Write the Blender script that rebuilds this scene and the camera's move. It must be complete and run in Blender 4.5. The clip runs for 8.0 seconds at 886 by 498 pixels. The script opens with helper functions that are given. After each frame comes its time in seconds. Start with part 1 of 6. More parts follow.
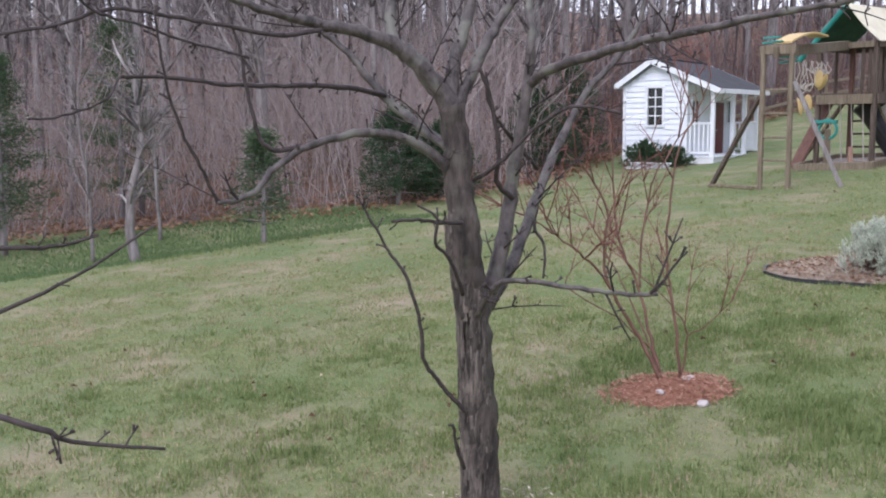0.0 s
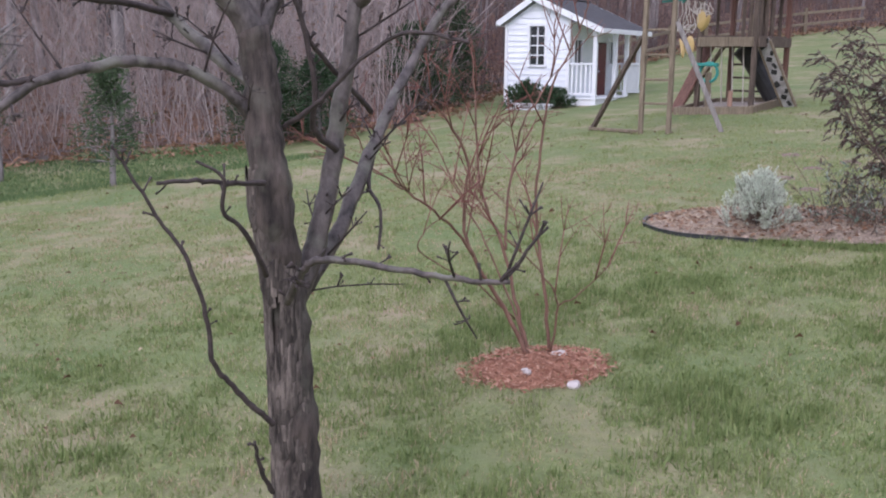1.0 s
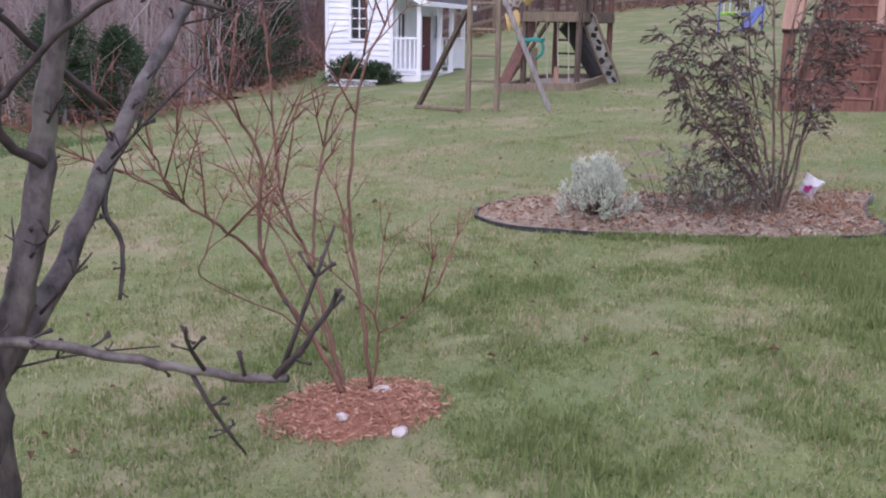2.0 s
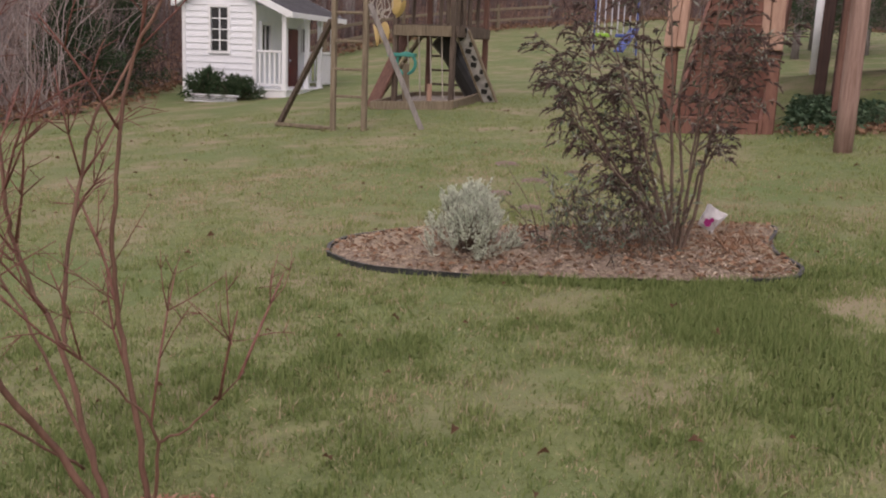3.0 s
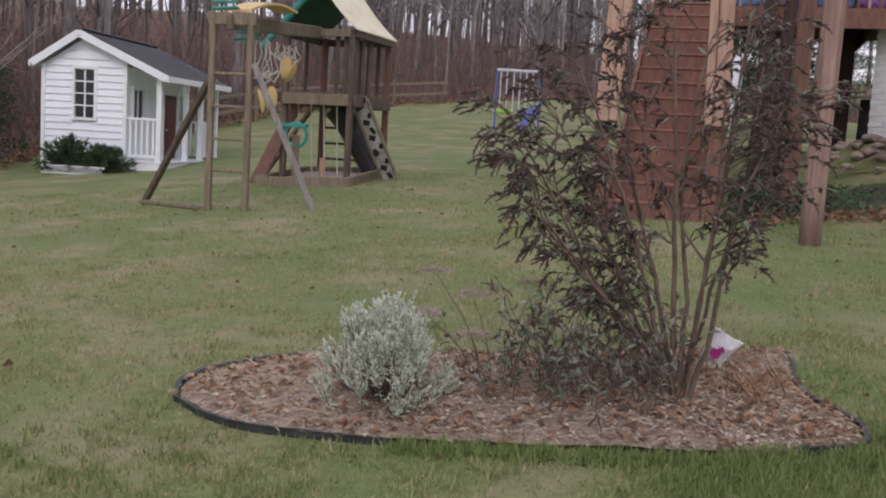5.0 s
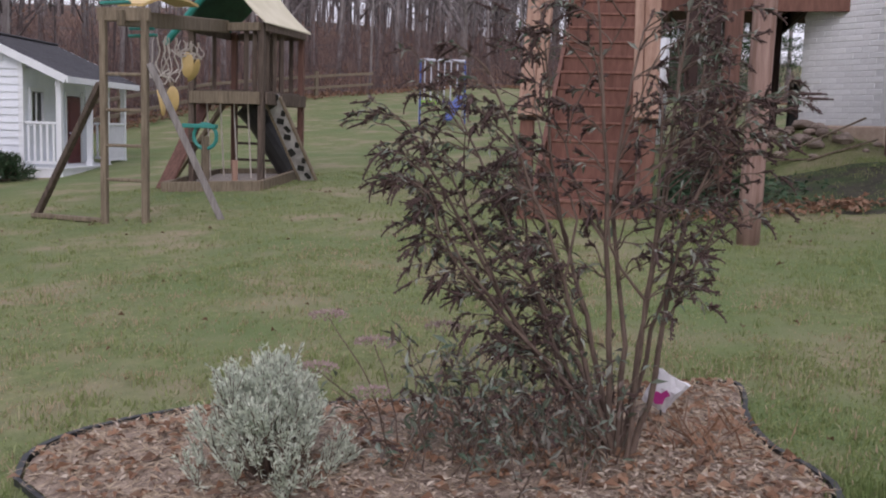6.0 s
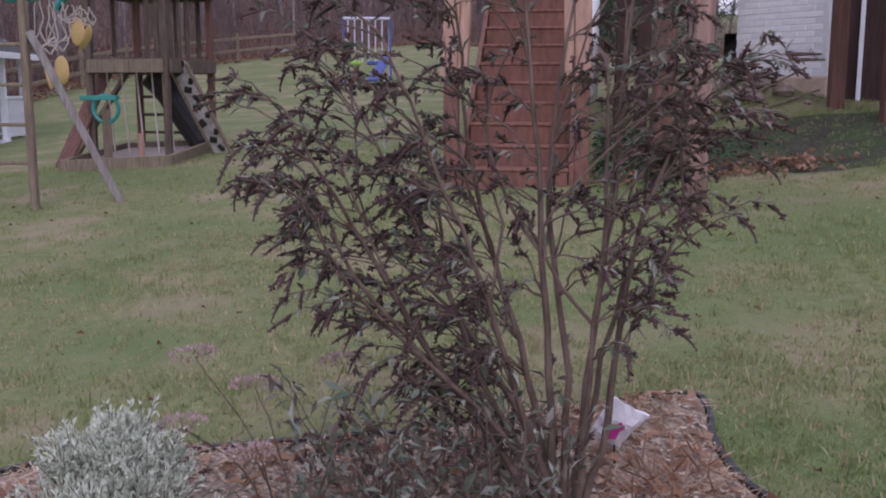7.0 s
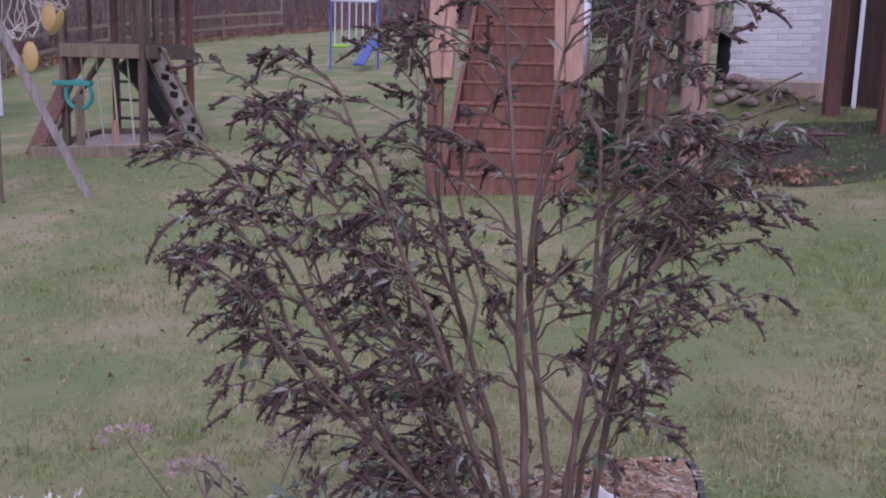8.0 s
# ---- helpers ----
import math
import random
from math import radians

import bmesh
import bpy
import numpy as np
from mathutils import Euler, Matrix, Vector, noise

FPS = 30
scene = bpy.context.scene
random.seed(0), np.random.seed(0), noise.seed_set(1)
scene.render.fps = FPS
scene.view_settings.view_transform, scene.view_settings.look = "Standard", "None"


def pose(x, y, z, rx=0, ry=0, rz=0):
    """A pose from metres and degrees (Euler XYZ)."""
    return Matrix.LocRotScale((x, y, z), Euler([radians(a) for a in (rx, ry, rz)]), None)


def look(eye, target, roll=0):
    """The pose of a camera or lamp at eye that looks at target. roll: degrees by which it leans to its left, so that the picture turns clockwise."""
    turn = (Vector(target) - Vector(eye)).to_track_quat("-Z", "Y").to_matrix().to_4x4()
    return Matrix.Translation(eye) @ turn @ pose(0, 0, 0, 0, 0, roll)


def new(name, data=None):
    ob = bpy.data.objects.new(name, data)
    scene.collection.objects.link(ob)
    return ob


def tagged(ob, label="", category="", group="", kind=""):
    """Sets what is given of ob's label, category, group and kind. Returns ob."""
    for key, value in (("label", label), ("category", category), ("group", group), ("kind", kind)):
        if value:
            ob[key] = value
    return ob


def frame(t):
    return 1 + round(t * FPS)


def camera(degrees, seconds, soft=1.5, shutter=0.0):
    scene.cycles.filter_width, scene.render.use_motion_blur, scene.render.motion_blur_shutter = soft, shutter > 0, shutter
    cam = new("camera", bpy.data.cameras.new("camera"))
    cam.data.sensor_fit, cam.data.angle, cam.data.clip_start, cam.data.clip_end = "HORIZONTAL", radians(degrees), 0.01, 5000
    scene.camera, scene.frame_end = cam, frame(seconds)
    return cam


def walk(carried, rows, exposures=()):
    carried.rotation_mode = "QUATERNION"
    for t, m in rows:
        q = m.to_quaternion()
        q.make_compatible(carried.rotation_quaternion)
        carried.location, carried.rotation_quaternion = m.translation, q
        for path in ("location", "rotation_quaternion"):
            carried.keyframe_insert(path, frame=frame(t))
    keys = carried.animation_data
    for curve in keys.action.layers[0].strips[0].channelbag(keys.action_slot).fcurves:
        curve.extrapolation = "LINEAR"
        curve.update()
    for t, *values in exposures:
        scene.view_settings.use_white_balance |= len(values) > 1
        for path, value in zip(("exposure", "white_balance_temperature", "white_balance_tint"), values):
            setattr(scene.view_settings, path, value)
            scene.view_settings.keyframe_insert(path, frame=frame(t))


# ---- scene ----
cam = camera(48.7, 8.0, 2.0)
PATH = [
    (0, (0.102, 0.042, 1.317), (0.067, 2.025, 1.054), -0.6),
    (0.5, (0.236, 0.428, 1.305), (0.353, 2.4, 0.992), -0.1),
    (1, (0.352, 0.883, 1.292), (0.547, 2.836, 0.906), 0.6),
    (1.5, (0.408, 1.398, 1.268), (0.78, 3.323, 0.872), 0.8),
    (2, (0.592, 1.753, 1.295), (1.124, 3.633, 0.863), 1.1),
    (2.2, (0.681, 1.928, 1.288), (1.277, 3.786, 0.848), 1.5),
    (3.3, (1.236, 3.103, 1.174), (2.028, 4.906, 0.827), 2.4),
    (3.5, (1.311, 3.284, 1.157), (2.11, 5.09, 0.841), 2.5),
    (4, (1.481, 3.671, 1.131), (2.296, 5.478, 0.869), 2.8),
    (4.5, (1.651, 4.037, 1.15), (2.516, 5.823, 0.907), 3.0),
    (4.7, (1.681, 4.268, 1.125), (2.597, 6.031, 0.895), 3.3),
    (5.8, (2.161, 4.949, 1.223), (3.214, 6.631, 0.98), 2.2),
    (6, (2.242, 5.071, 1.247), (3.326, 6.734, 1.006), 1.8),
    (6.5, (2.523, 5.367, 1.272), (3.659, 6.993, 1.018), 0.8),
    (7, (2.766, 5.644, 1.312), (3.95, 7.224, 0.989), 0.0),
    (7.5, (2.925, 5.905, 1.352), (4.156, 7.434, 0.973), -1.1),
    (7.7, (2.975, 5.92, 1.400), (4.178, 7.471, 1.016), -0.9),
    (8, (3.017, 5.906, 1.503), (4.22, 7.461, 1.139), 1.5),
]
LIGHT = [(0, 0.47, 5800, 18), (1.0, 0.46, 5780, 22), (1.5, 0.46, 5780, 25), (2.2, 0.44, 5750, 30), (3.3, -0.10, 7350, 22), (3.6, -0.10, 7100, 22), (4.0, -0.12, 6450, 18), (4.5, -0.12, 6350, 19), (5.8, -0.10, 6250, 20), (6.5, -0.13, 5950, 27), (7.2, -0.12, 5750, 34), (8, 0.09, 5580, 41)]
walk(cam, [(t, look(eye, target, roll)) for t, eye, target, roll in PATH], LIGHT)


# ---- world and light: an overcast late afternoon ----
world = bpy.data.worlds.new("overcast_sky")
scene.world = world
world.use_nodes = True
wn, wl = world.node_tree.nodes, world.node_tree.links
sky = wn.new("ShaderNodeTexSky")
sky.sky_type, sky.sun_disc = "NISHITA", False
sky.sun_elevation, sky.sun_rotation = radians(43), radians(213)
sky.air_density, sky.dust_density, sky.ozone_density = 1.0, 3.0, 1.0
veil = wn.new("ShaderNodeMixRGB")
veil.inputs[0].default_value, veil.inputs[2].default_value = 0.8, (7.0, 6.9, 7.2, 1)
wl.new(sky.outputs[0], veil.inputs[1])
wl.new(veil.outputs[0], wn["Background"].inputs[0])
wn["Background"].inputs[1].default_value = 0.15
sun = new("sun", bpy.data.lights.new("sun", "SUN"))
sun.data.energy, sun.data.angle, sun.data.color = 1.0, radians(35), (1.0, 0.96, 0.92)
sun.matrix_world = look((-5, -8, 15.5), (4, 6, 0))


# ---- materials ----
def material(name, a, b, scale=8.0, rough=0.85, bump=0.3, bump_scale=60.0, stretch=(1, 1, 1), metal=0.0, vary=0.0, island=False, c=None, c_scale=1.2, c_cut=(0.52, 0.62), depth=0.01, coords="Object", e=None, e_scale=0.5):
    """Two base colours mixed by grain, a third in blotches, a shift from piece to piece, and relief."""
    m = bpy.data.materials.new(name)
    m.use_nodes = True
    n, l = m.node_tree.nodes, m.node_tree.links
    bsdf = n["Principled BSDF"]
    bsdf.inputs["Roughness"].default_value, bsdf.inputs["Metallic"].default_value = rough, metal
    tc = n.new("ShaderNodeTexCoord")
    mp = n.new("ShaderNodeMapping")
    mp.inputs["Scale"].default_value = stretch
    l.new(tc.outputs[coords], mp.inputs["Vector"])
    g = n.new("ShaderNodeTexNoise")
    g.inputs["Scale"].default_value, g.inputs["Detail"].default_value, g.inputs["Roughness"].default_value = scale, 6, 0.65
    l.new(mp.outputs[0], g.inputs["Vector"])
    r = n.new("ShaderNodeValToRGB")
    r.color_ramp.elements[0].position, r.color_ramp.elements[1].position = 0.34, 0.66
    r.color_ramp.elements[0].color, r.color_ramp.elements[1].color = (*a, 1), (*b, 1)
    l.new(g.outputs[0], r.inputs[0])
    out = r.outputs[0]
    if c:
        g2 = n.new("ShaderNodeTexNoise")
        g2.inputs["Scale"].default_value, g2.inputs["Detail"].default_value = c_scale, 5
        l.new(tc.outputs[coords], g2.inputs["Vector"])
        r2 = n.new("ShaderNodeMapRange")
        r2.inputs[1].default_value, r2.inputs[2].default_value = c_cut
        l.new(g2.outputs[0], r2.inputs[0])
        mx = n.new("ShaderNodeMixRGB")
        mx.inputs[2].default_value = (*c, 1)
        l.new(r2.outputs[0], mx.inputs[0])
        l.new(out, mx.inputs[1])
        out = mx.outputs[0]
    if e:
        g4 = n.new("ShaderNodeTexNoise")
        g4.inputs["Scale"].default_value, g4.inputs["Detail"].default_value = e_scale, 6
        l.new(tc.outputs[coords], g4.inputs["Vector"])
        r4 = n.new("ShaderNodeMapRange")
        r4.inputs[1].default_value, r4.inputs[2].default_value = 0.47, 0.66
        l.new(g4.outputs[0], r4.inputs[0])
        mx2 = n.new("ShaderNodeMixRGB")
        mx2.inputs[2].default_value = (*e, 1)
        l.new(r4.outputs[0], mx2.inputs[0])
        l.new(out, mx2.inputs[1])
        out = mx2.outputs[0]
    if vary:
        src = n.new("ShaderNodeNewGeometry").outputs["Random Per Island"] if island else n.new("ShaderNodeObjectInfo").outputs["Random"]
        hs = n.new("ShaderNodeHueSaturation")
        r3 = n.new("ShaderNodeMapRange")
        r3.inputs[3].default_value, r3.inputs[4].default_value = 1 - vary, 1 + vary
        l.new(src, r3.inputs[0])
        l.new(r3.outputs[0], hs.inputs["Value"])
        l.new(out, hs.inputs["Color"])
        out = hs.outputs[0]
    l.new(out, bsdf.inputs["Base Color"])
    if bump:
        g3 = n.new("ShaderNodeTexNoise")
        g3.inputs["Scale"].default_value, g3.inputs["Detail"].default_value = bump_scale, 5
        l.new(mp.outputs[0], g3.inputs["Vector"])
        bp = n.new("ShaderNodeBump")
        bp.inputs["Strength"].default_value, bp.inputs["Distance"].default_value = bump, depth
        l.new(g3.outputs[0], bp.inputs["Height"])
        l.new(bp.outputs[0], bsdf.inputs["Normal"])
    return m


def leafy(name, hues, rough=0.7, translucent=True):
    """Foliage whose colour changes from leaf to leaf."""
    m = bpy.data.materials.new(name)
    m.use_nodes = True
    n, l = m.node_tree.nodes, m.node_tree.links
    bsdf = n["Principled BSDF"]
    bsdf.inputs["Roughness"].default_value = rough
    bsdf.inputs["Specular IOR Level"].default_value = 0.25
    g = n.new("ShaderNodeNewGeometry")
    r = n.new("ShaderNodeValToRGB")
    r.color_ramp.elements[0].color, r.color_ramp.elements[1].color = (*hues[0], 1), (*hues[-1], 1)
    for i, h in enumerate(hues[1:-1], 1):
        r.color_ramp.elements.new(i / (len(hues) - 1)).color = (*h, 1)
    l.new(g.outputs["Random Per Island"], r.inputs[0])
    l.new(r.outputs[0], bsdf.inputs["Base Color"])
    if translucent:
        t = n.new("ShaderNodeBsdfTranslucent")
        l.new(r.outputs[0], t.inputs[0])
        mx = n.new("ShaderNodeMixShader")
        mx.inputs[0].default_value = 0.25
        l.new(bsdf.outputs[0], mx.inputs[1])
        l.new(t.outputs[0], mx.inputs[2])
        l.new(mx.outputs[0], n["Material Output"].inputs[0])
    return m


LAWN = material("lawn", (0.115, 0.145, 0.052), (0.215, 0.24, 0.098), 13.0, 0.95, 0.9, 70, c=(0.30, 0.25, 0.165), c_scale=1.5, c_cut=(0.46, 0.70), depth=0.015, e=(0.125, 0.175, 0.06), e_scale=0.6)
GRASS = leafy("grass_blades", [(0.17, 0.22, 0.08), (0.24, 0.29, 0.115), (0.33, 0.365, 0.17), (0.20, 0.25, 0.095), (0.28, 0.325, 0.135), (0.42, 0.38, 0.25)])
LUSH = leafy("lush_grass_blades", [(0.12, 0.175, 0.058), (0.17, 0.23, 0.08), (0.24, 0.295, 0.115), (0.145, 0.20, 0.068), (0.28, 0.32, 0.135)])
DRYGRASS = leafy("dry_grass", [(0.40, 0.325, 0.205), (0.47, 0.395, 0.26), (0.32, 0.255, 0.165)])
LITTER = leafy("leaf_litter", [(0.20, 0.11, 0.07), (0.32, 0.19, 0.12), (0.38, 0.25, 0.17), (0.16, 0.10, 0.07)])
FALLEN = leafy("fallen_leaf", [(0.06, 0.035, 0.025), (0.11, 0.06, 0.035), (0.17, 0.09, 0.05)])
BARK = material("pear_bark", (0.012, 0.009, 0.008), (0.105, 0.082, 0.07), 24, 0.85, 1.0, 45, (1, 1, 0.22), c=(0.095, 0.088, 0.07), c_scale=9, c_cut=(0.50, 0.66), depth=0.02)
BARKPLATE = material("pear_bark_plate", (0.024, 0.019, 0.016), (0.15, 0.125, 0.108), 30, 0.95, 0.8, 60, (1, 1, 0.3), vary=0.5, island=True, depth=0.006)
LIMB = material("pear_limb_bark", (0.022, 0.017, 0.016), (0.135, 0.112, 0.105), 20, 0.55, 0.9, 60, (1, 1, 0.6), c=(0.15, 0.145, 0.12), c_scale=8, c_cut=(0.52, 0.66), depth=0.008)
TWIG = material("pear_twig", (0.022, 0.016, 0.015), (0.07, 0.052, 0.05), 40, 0.75, 0.4, 120, depth=0.002)
MYRTLE = material("myrtle_bark", (0.11, 0.055, 0.038), (0.22, 0.12, 0.085), 22, 0.7, 0.3, 60, (1, 1, 0.3), depth=0.003)
MYRTLE_TWIG = material("myrtle_twig", (0.15, 0.055, 0.045), (0.25, 0.115, 0.09), 30, 0.7, 0.2, 60, depth=0.002)
MULCH = material("mulch", (0.17, 0.125, 0.10), (0.42, 0.335, 0.26), 24, 0.95, 1.0, 70, depth=0.02)
REDCLAY = material("red_mulch", (0.24, 0.10, 0.06), (0.38, 0.20, 0.13), 26, 0.95, 1.0, 60, depth=0.02)
CHIPS = leafy("mulch_chips", [(0.16, 0.12, 0.10), (0.44, 0.36, 0.29), (0.62, 0.54, 0.44), (0.30, 0.235, 0.19), (0.50, 0.42, 0.33)], translucent=False)
REDCHIPS = leafy("red_chips", [(0.22, 0.09, 0.055), (0.34, 0.17, 0.11), (0.45, 0.28, 0.20)], translucent=False)
STRAW = leafy("straw", [(0.46, 0.36, 0.25), (0.56, 0.46, 0.33), (0.36, 0.27, 0.18)], translucent=False)
EDGING = material("black_edging", (0.02, 0.022, 0.024), (0.045, 0.05, 0.055), 12, 0.45, 0.2, 40)
SILVER = leafy("silver_foliage", [(0.46, 0.52, 0.43), (0.62, 0.67, 0.56), (0.76, 0.80, 0.68), (0.54, 0.60, 0.50)])
BUSHLEAF = leafy("bush_leaves", [(0.14, 0.18, 0.13), (0.12, 0.085, 0.075), (0.36, 0.40, 0.34), (0.16, 0.115, 0.10), (0.10, 0.15, 0.10), (0.25, 0.29, 0.24)])
SEEDHEAD = leafy("spent_flowers", [(0.035, 0.023, 0.024), (0.075, 0.05, 0.046), (0.14, 0.092, 0.08)], translucent=False)
BUSHSTEM = material("bush_stem", (0.085, 0.058, 0.045), (0.19, 0.138, 0.108), 30, 0.85, 0.4, 80, (1, 1, 0.3), depth=0.003)
SEDUM = leafy("dried_flower_heads", [(0.34, 0.25, 0.24), (0.46, 0.36, 0.34)], translucent=False)
EVERGREEN = leafy("evergreen", [(0.03, 0.06, 0.03), (0.05, 0.09, 0.045), (0.075, 0.12, 0.06)])
CEDAR = leafy("cedar_foliage", [(0.05, 0.085, 0.045), (0.08, 0.125, 0.06), (0.11, 0.15, 0.08)])
# Lush blades, their green deepened to carry the hollow's shade.
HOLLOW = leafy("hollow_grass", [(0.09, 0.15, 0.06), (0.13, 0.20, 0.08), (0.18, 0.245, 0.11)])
# Soil colour darkened to hold the shade under the deck.
SHADED_SOIL = material("shaded_soil", (0.028, 0.03, 0.02), (0.07, 0.066, 0.045), 9, 0.95, 1.0, 50, c=(0.045, 0.07, 0.025), c_scale=2.5, c_cut=(0.45, 0.6), depth=0.02)
IVY = leafy("ground_ivy", [(0.04, 0.08, 0.045), (0.07, 0.125, 0.07), (0.11, 0.17, 0.10)])
WHITE = material("white_paint", (0.74, 0.785, 0.84), (0.82, 0.86, 0.91), 3, 0.5, 0.15, 30, vary=0.03)
TRIMWHITE = material("white_trim", (0.74, 0.77, 0.80), (0.82, 0.85, 0.88), 5, 0.5, 0.1, 40)
SHINGLE = material("dark_shingle", (0.045, 0.045, 0.052), (0.085, 0.085, 0.095), 35, 0.95, 0.6, 90, vary=0.12)
MAROON = material("maroon_paint", (0.10, 0.018, 0.018), (0.15, 0.03, 0.028), 4, 0.5, 0.1, 30)
OLDWOOD = material("weathered_wood", (0.12, 0.095, 0.065), (0.25, 0.205, 0.145), 6, 0.9, 0.5, 25, (6, 6, 0.6), vary=0.12, depth=0.004)
GREYWOOD = material("grey_weathered_wood", (0.16, 0.145, 0.135), (0.30, 0.28, 0.27), 6, 0.9, 0.5, 25, (6, 6, 0.6), depth=0.004)
DARKWOOD = material("dark_weathered_wood", (0.06, 0.045, 0.035), (0.15, 0.115, 0.09), 6, 0.9, 0.5, 25, (6, 6, 0.6), vary=0.12, depth=0.004)
REDWOOD = material("stained_wood", (0.125, 0.054, 0.038), (0.215, 0.103, 0.074), 5, 0.75, 0.3, 25, (4, 4, 0.8), vary=0.06, depth=0.003)
PALETREAD = material("pale_tread", (0.15, 0.066, 0.047), (0.26, 0.13, 0.094), 6, 0.8, 0.3, 25, (4, 4, 0.8), vary=0.1, depth=0.003)
TANWOOD = material("bare_tan_wood", (0.30, 0.18, 0.13), (0.44, 0.29, 0.22), 5, 0.8, 0.3, 25, (5, 5, 0.5), vary=0.06, depth=0.003)
POSTWOOD = material("pinkish_post_wood", (0.20, 0.12, 0.095), (0.36, 0.245, 0.21), 5, 0.85, 0.4, 25, (5, 5, 0.4), depth=0.004)
# Dark post stain; also stands in for shade on the rear wall.
DARKPOST_AND_SHADE = material("dark_stain_and_shade", (0.028, 0.015, 0.013), (0.065, 0.034, 0.028), 5, 0.8, 0.3, 25, (5, 5, 0.4))
BROWNPOST = material("brown_post", (0.10, 0.05, 0.038), (0.19, 0.10, 0.076), 5, 0.85, 0.3, 25, (5, 5, 0.4))
YELLOW = material("yellow_plastic", (0.56, 0.40, 0.15), (0.68, 0.50, 0.22), 4, 0.45, 0.1, 30)
CREAM = material("cream_canvas", (0.62, 0.58, 0.42), (0.74, 0.70, 0.54), 3, 0.8, 0.2, 40)
TEAL = material("teal_plastic", (0.02, 0.20, 0.17), (0.04, 0.28, 0.24), 4, 0.4, 0.1, 30)
GREENCANVAS = material("green_canvas", (0.01, 0.065, 0.048), (0.02, 0.105, 0.075), 5, 0.7, 0.2, 40)
BLACKPLASTIC = material("black_plastic", (0.012, 0.013, 0.013), (0.03, 0.03, 0.03), 4, 0.4, 0.1, 30)
ROPE = material("rope", (0.45, 0.41, 0.36), (0.60, 0.56, 0.50), 50, 0.9, 0.4, 150, depth=0.002)
BOARDWHITE = material("faded_white_board", (0.24, 0.23, 0.22), (0.44, 0.43, 0.41), 6, 0.8, 0.2, 40)
BRICKWHITE = material("white_painted_brick", (0.78, 0.79, 0.80), (0.87, 0.88, 0.89), 14, 0.75, 0.5, 60, vary=0.06, depth=0.006)
MORTAR = material("painted_mortar", (0.70, 0.71, 0.72), (0.79, 0.80, 0.81), 20, 0.9, 0.4, 60)
FOOTING = material("bare_footing", (0.42, 0.31, 0.24), (0.58, 0.46, 0.37), 7, 0.9, 0.6, 40)
PLASTER = material("grey_plaster", (0.26, 0.24, 0.23), (0.36, 0.34, 0.32), 3, 0.9, 0.3, 40)
ROCK = material("rubble_rock", (0.20, 0.15, 0.12), (0.40, 0.33, 0.28), 6, 0.9, 0.7, 25, vary=0.2)
PALESTONE = material("pale_stone", (0.45, 0.40, 0.38), (0.60, 0.56, 0.54), 12, 0.9, 0.4, 50)
BLUEPAINT = material("blue_paint", (0.03, 0.06, 0.24), (0.06, 0.10, 0.34), 5, 0.4, 0.0)
PALEMETAL = material("pale_metal", (0.50, 0.52, 0.60), (0.62, 0.64, 0.72), 5, 0.4, 0.0)
LIME = material("lime_plastic", (0.25, 0.50, 0.05), (0.32, 0.60, 0.08), 5, 0.4, 0.0)
MAGENTA = material("magenta_print", (0.38, 0.03, 0.20), (0.50, 0.06, 0.28), 9, 0.4, 0.0)
WRAPPER = material("white_wrapper", (0.66, 0.66, 0.70), (0.78, 0.78, 0.82), 9, 0.35, 0.2, 40)
FORESTBARK = material("forest_bark", (0.11, 0.095, 0.092), (0.29, 0.265, 0.26), 9, 0.95, 0.5, 25, (1, 1, 0.2), vary=0.6, island=True, depth=0.01)
DARKBRUSH = leafy("russet_brush_twigs", [(0.07, 0.052, 0.052), (0.13, 0.10, 0.10), (0.15, 0.085, 0.07), (0.21, 0.175, 0.17)], translucent=False)
BRUSH = leafy("brush_twigs", [(0.24, 0.20, 0.19), (0.38, 0.33, 0.32), (0.32, 0.24, 0.215), (0.50, 0.455, 0.44)], translucent=False)
CLOTH_A = material("blue_print_cloth", (0.03, 0.10, 0.32), (0.25, 0.40, 0.62), 25, 0.8, 0.0)
CLOTH_B = material("purple_print_cloth", (0.10, 0.03, 0.22), (0.40, 0.20, 0.45), 25, 0.8, 0.0)
GRAVEL = material("sandbox_gravel", (0.22, 0.19, 0.16), (0.50, 0.45, 0.40), 45, 0.95, 0.8, 60)
GLASS = bpy.data.materials.new("dark_window_glass")
GLASS.use_nodes = True
GLASS.node_tree.nodes["Principled BSDF"].inputs["Base Color"].default_value = (0.02, 0.023, 0.025, 1)
GLASS.node_tree.nodes["Principled BSDF"].inputs["Roughness"].default_value = 0.08


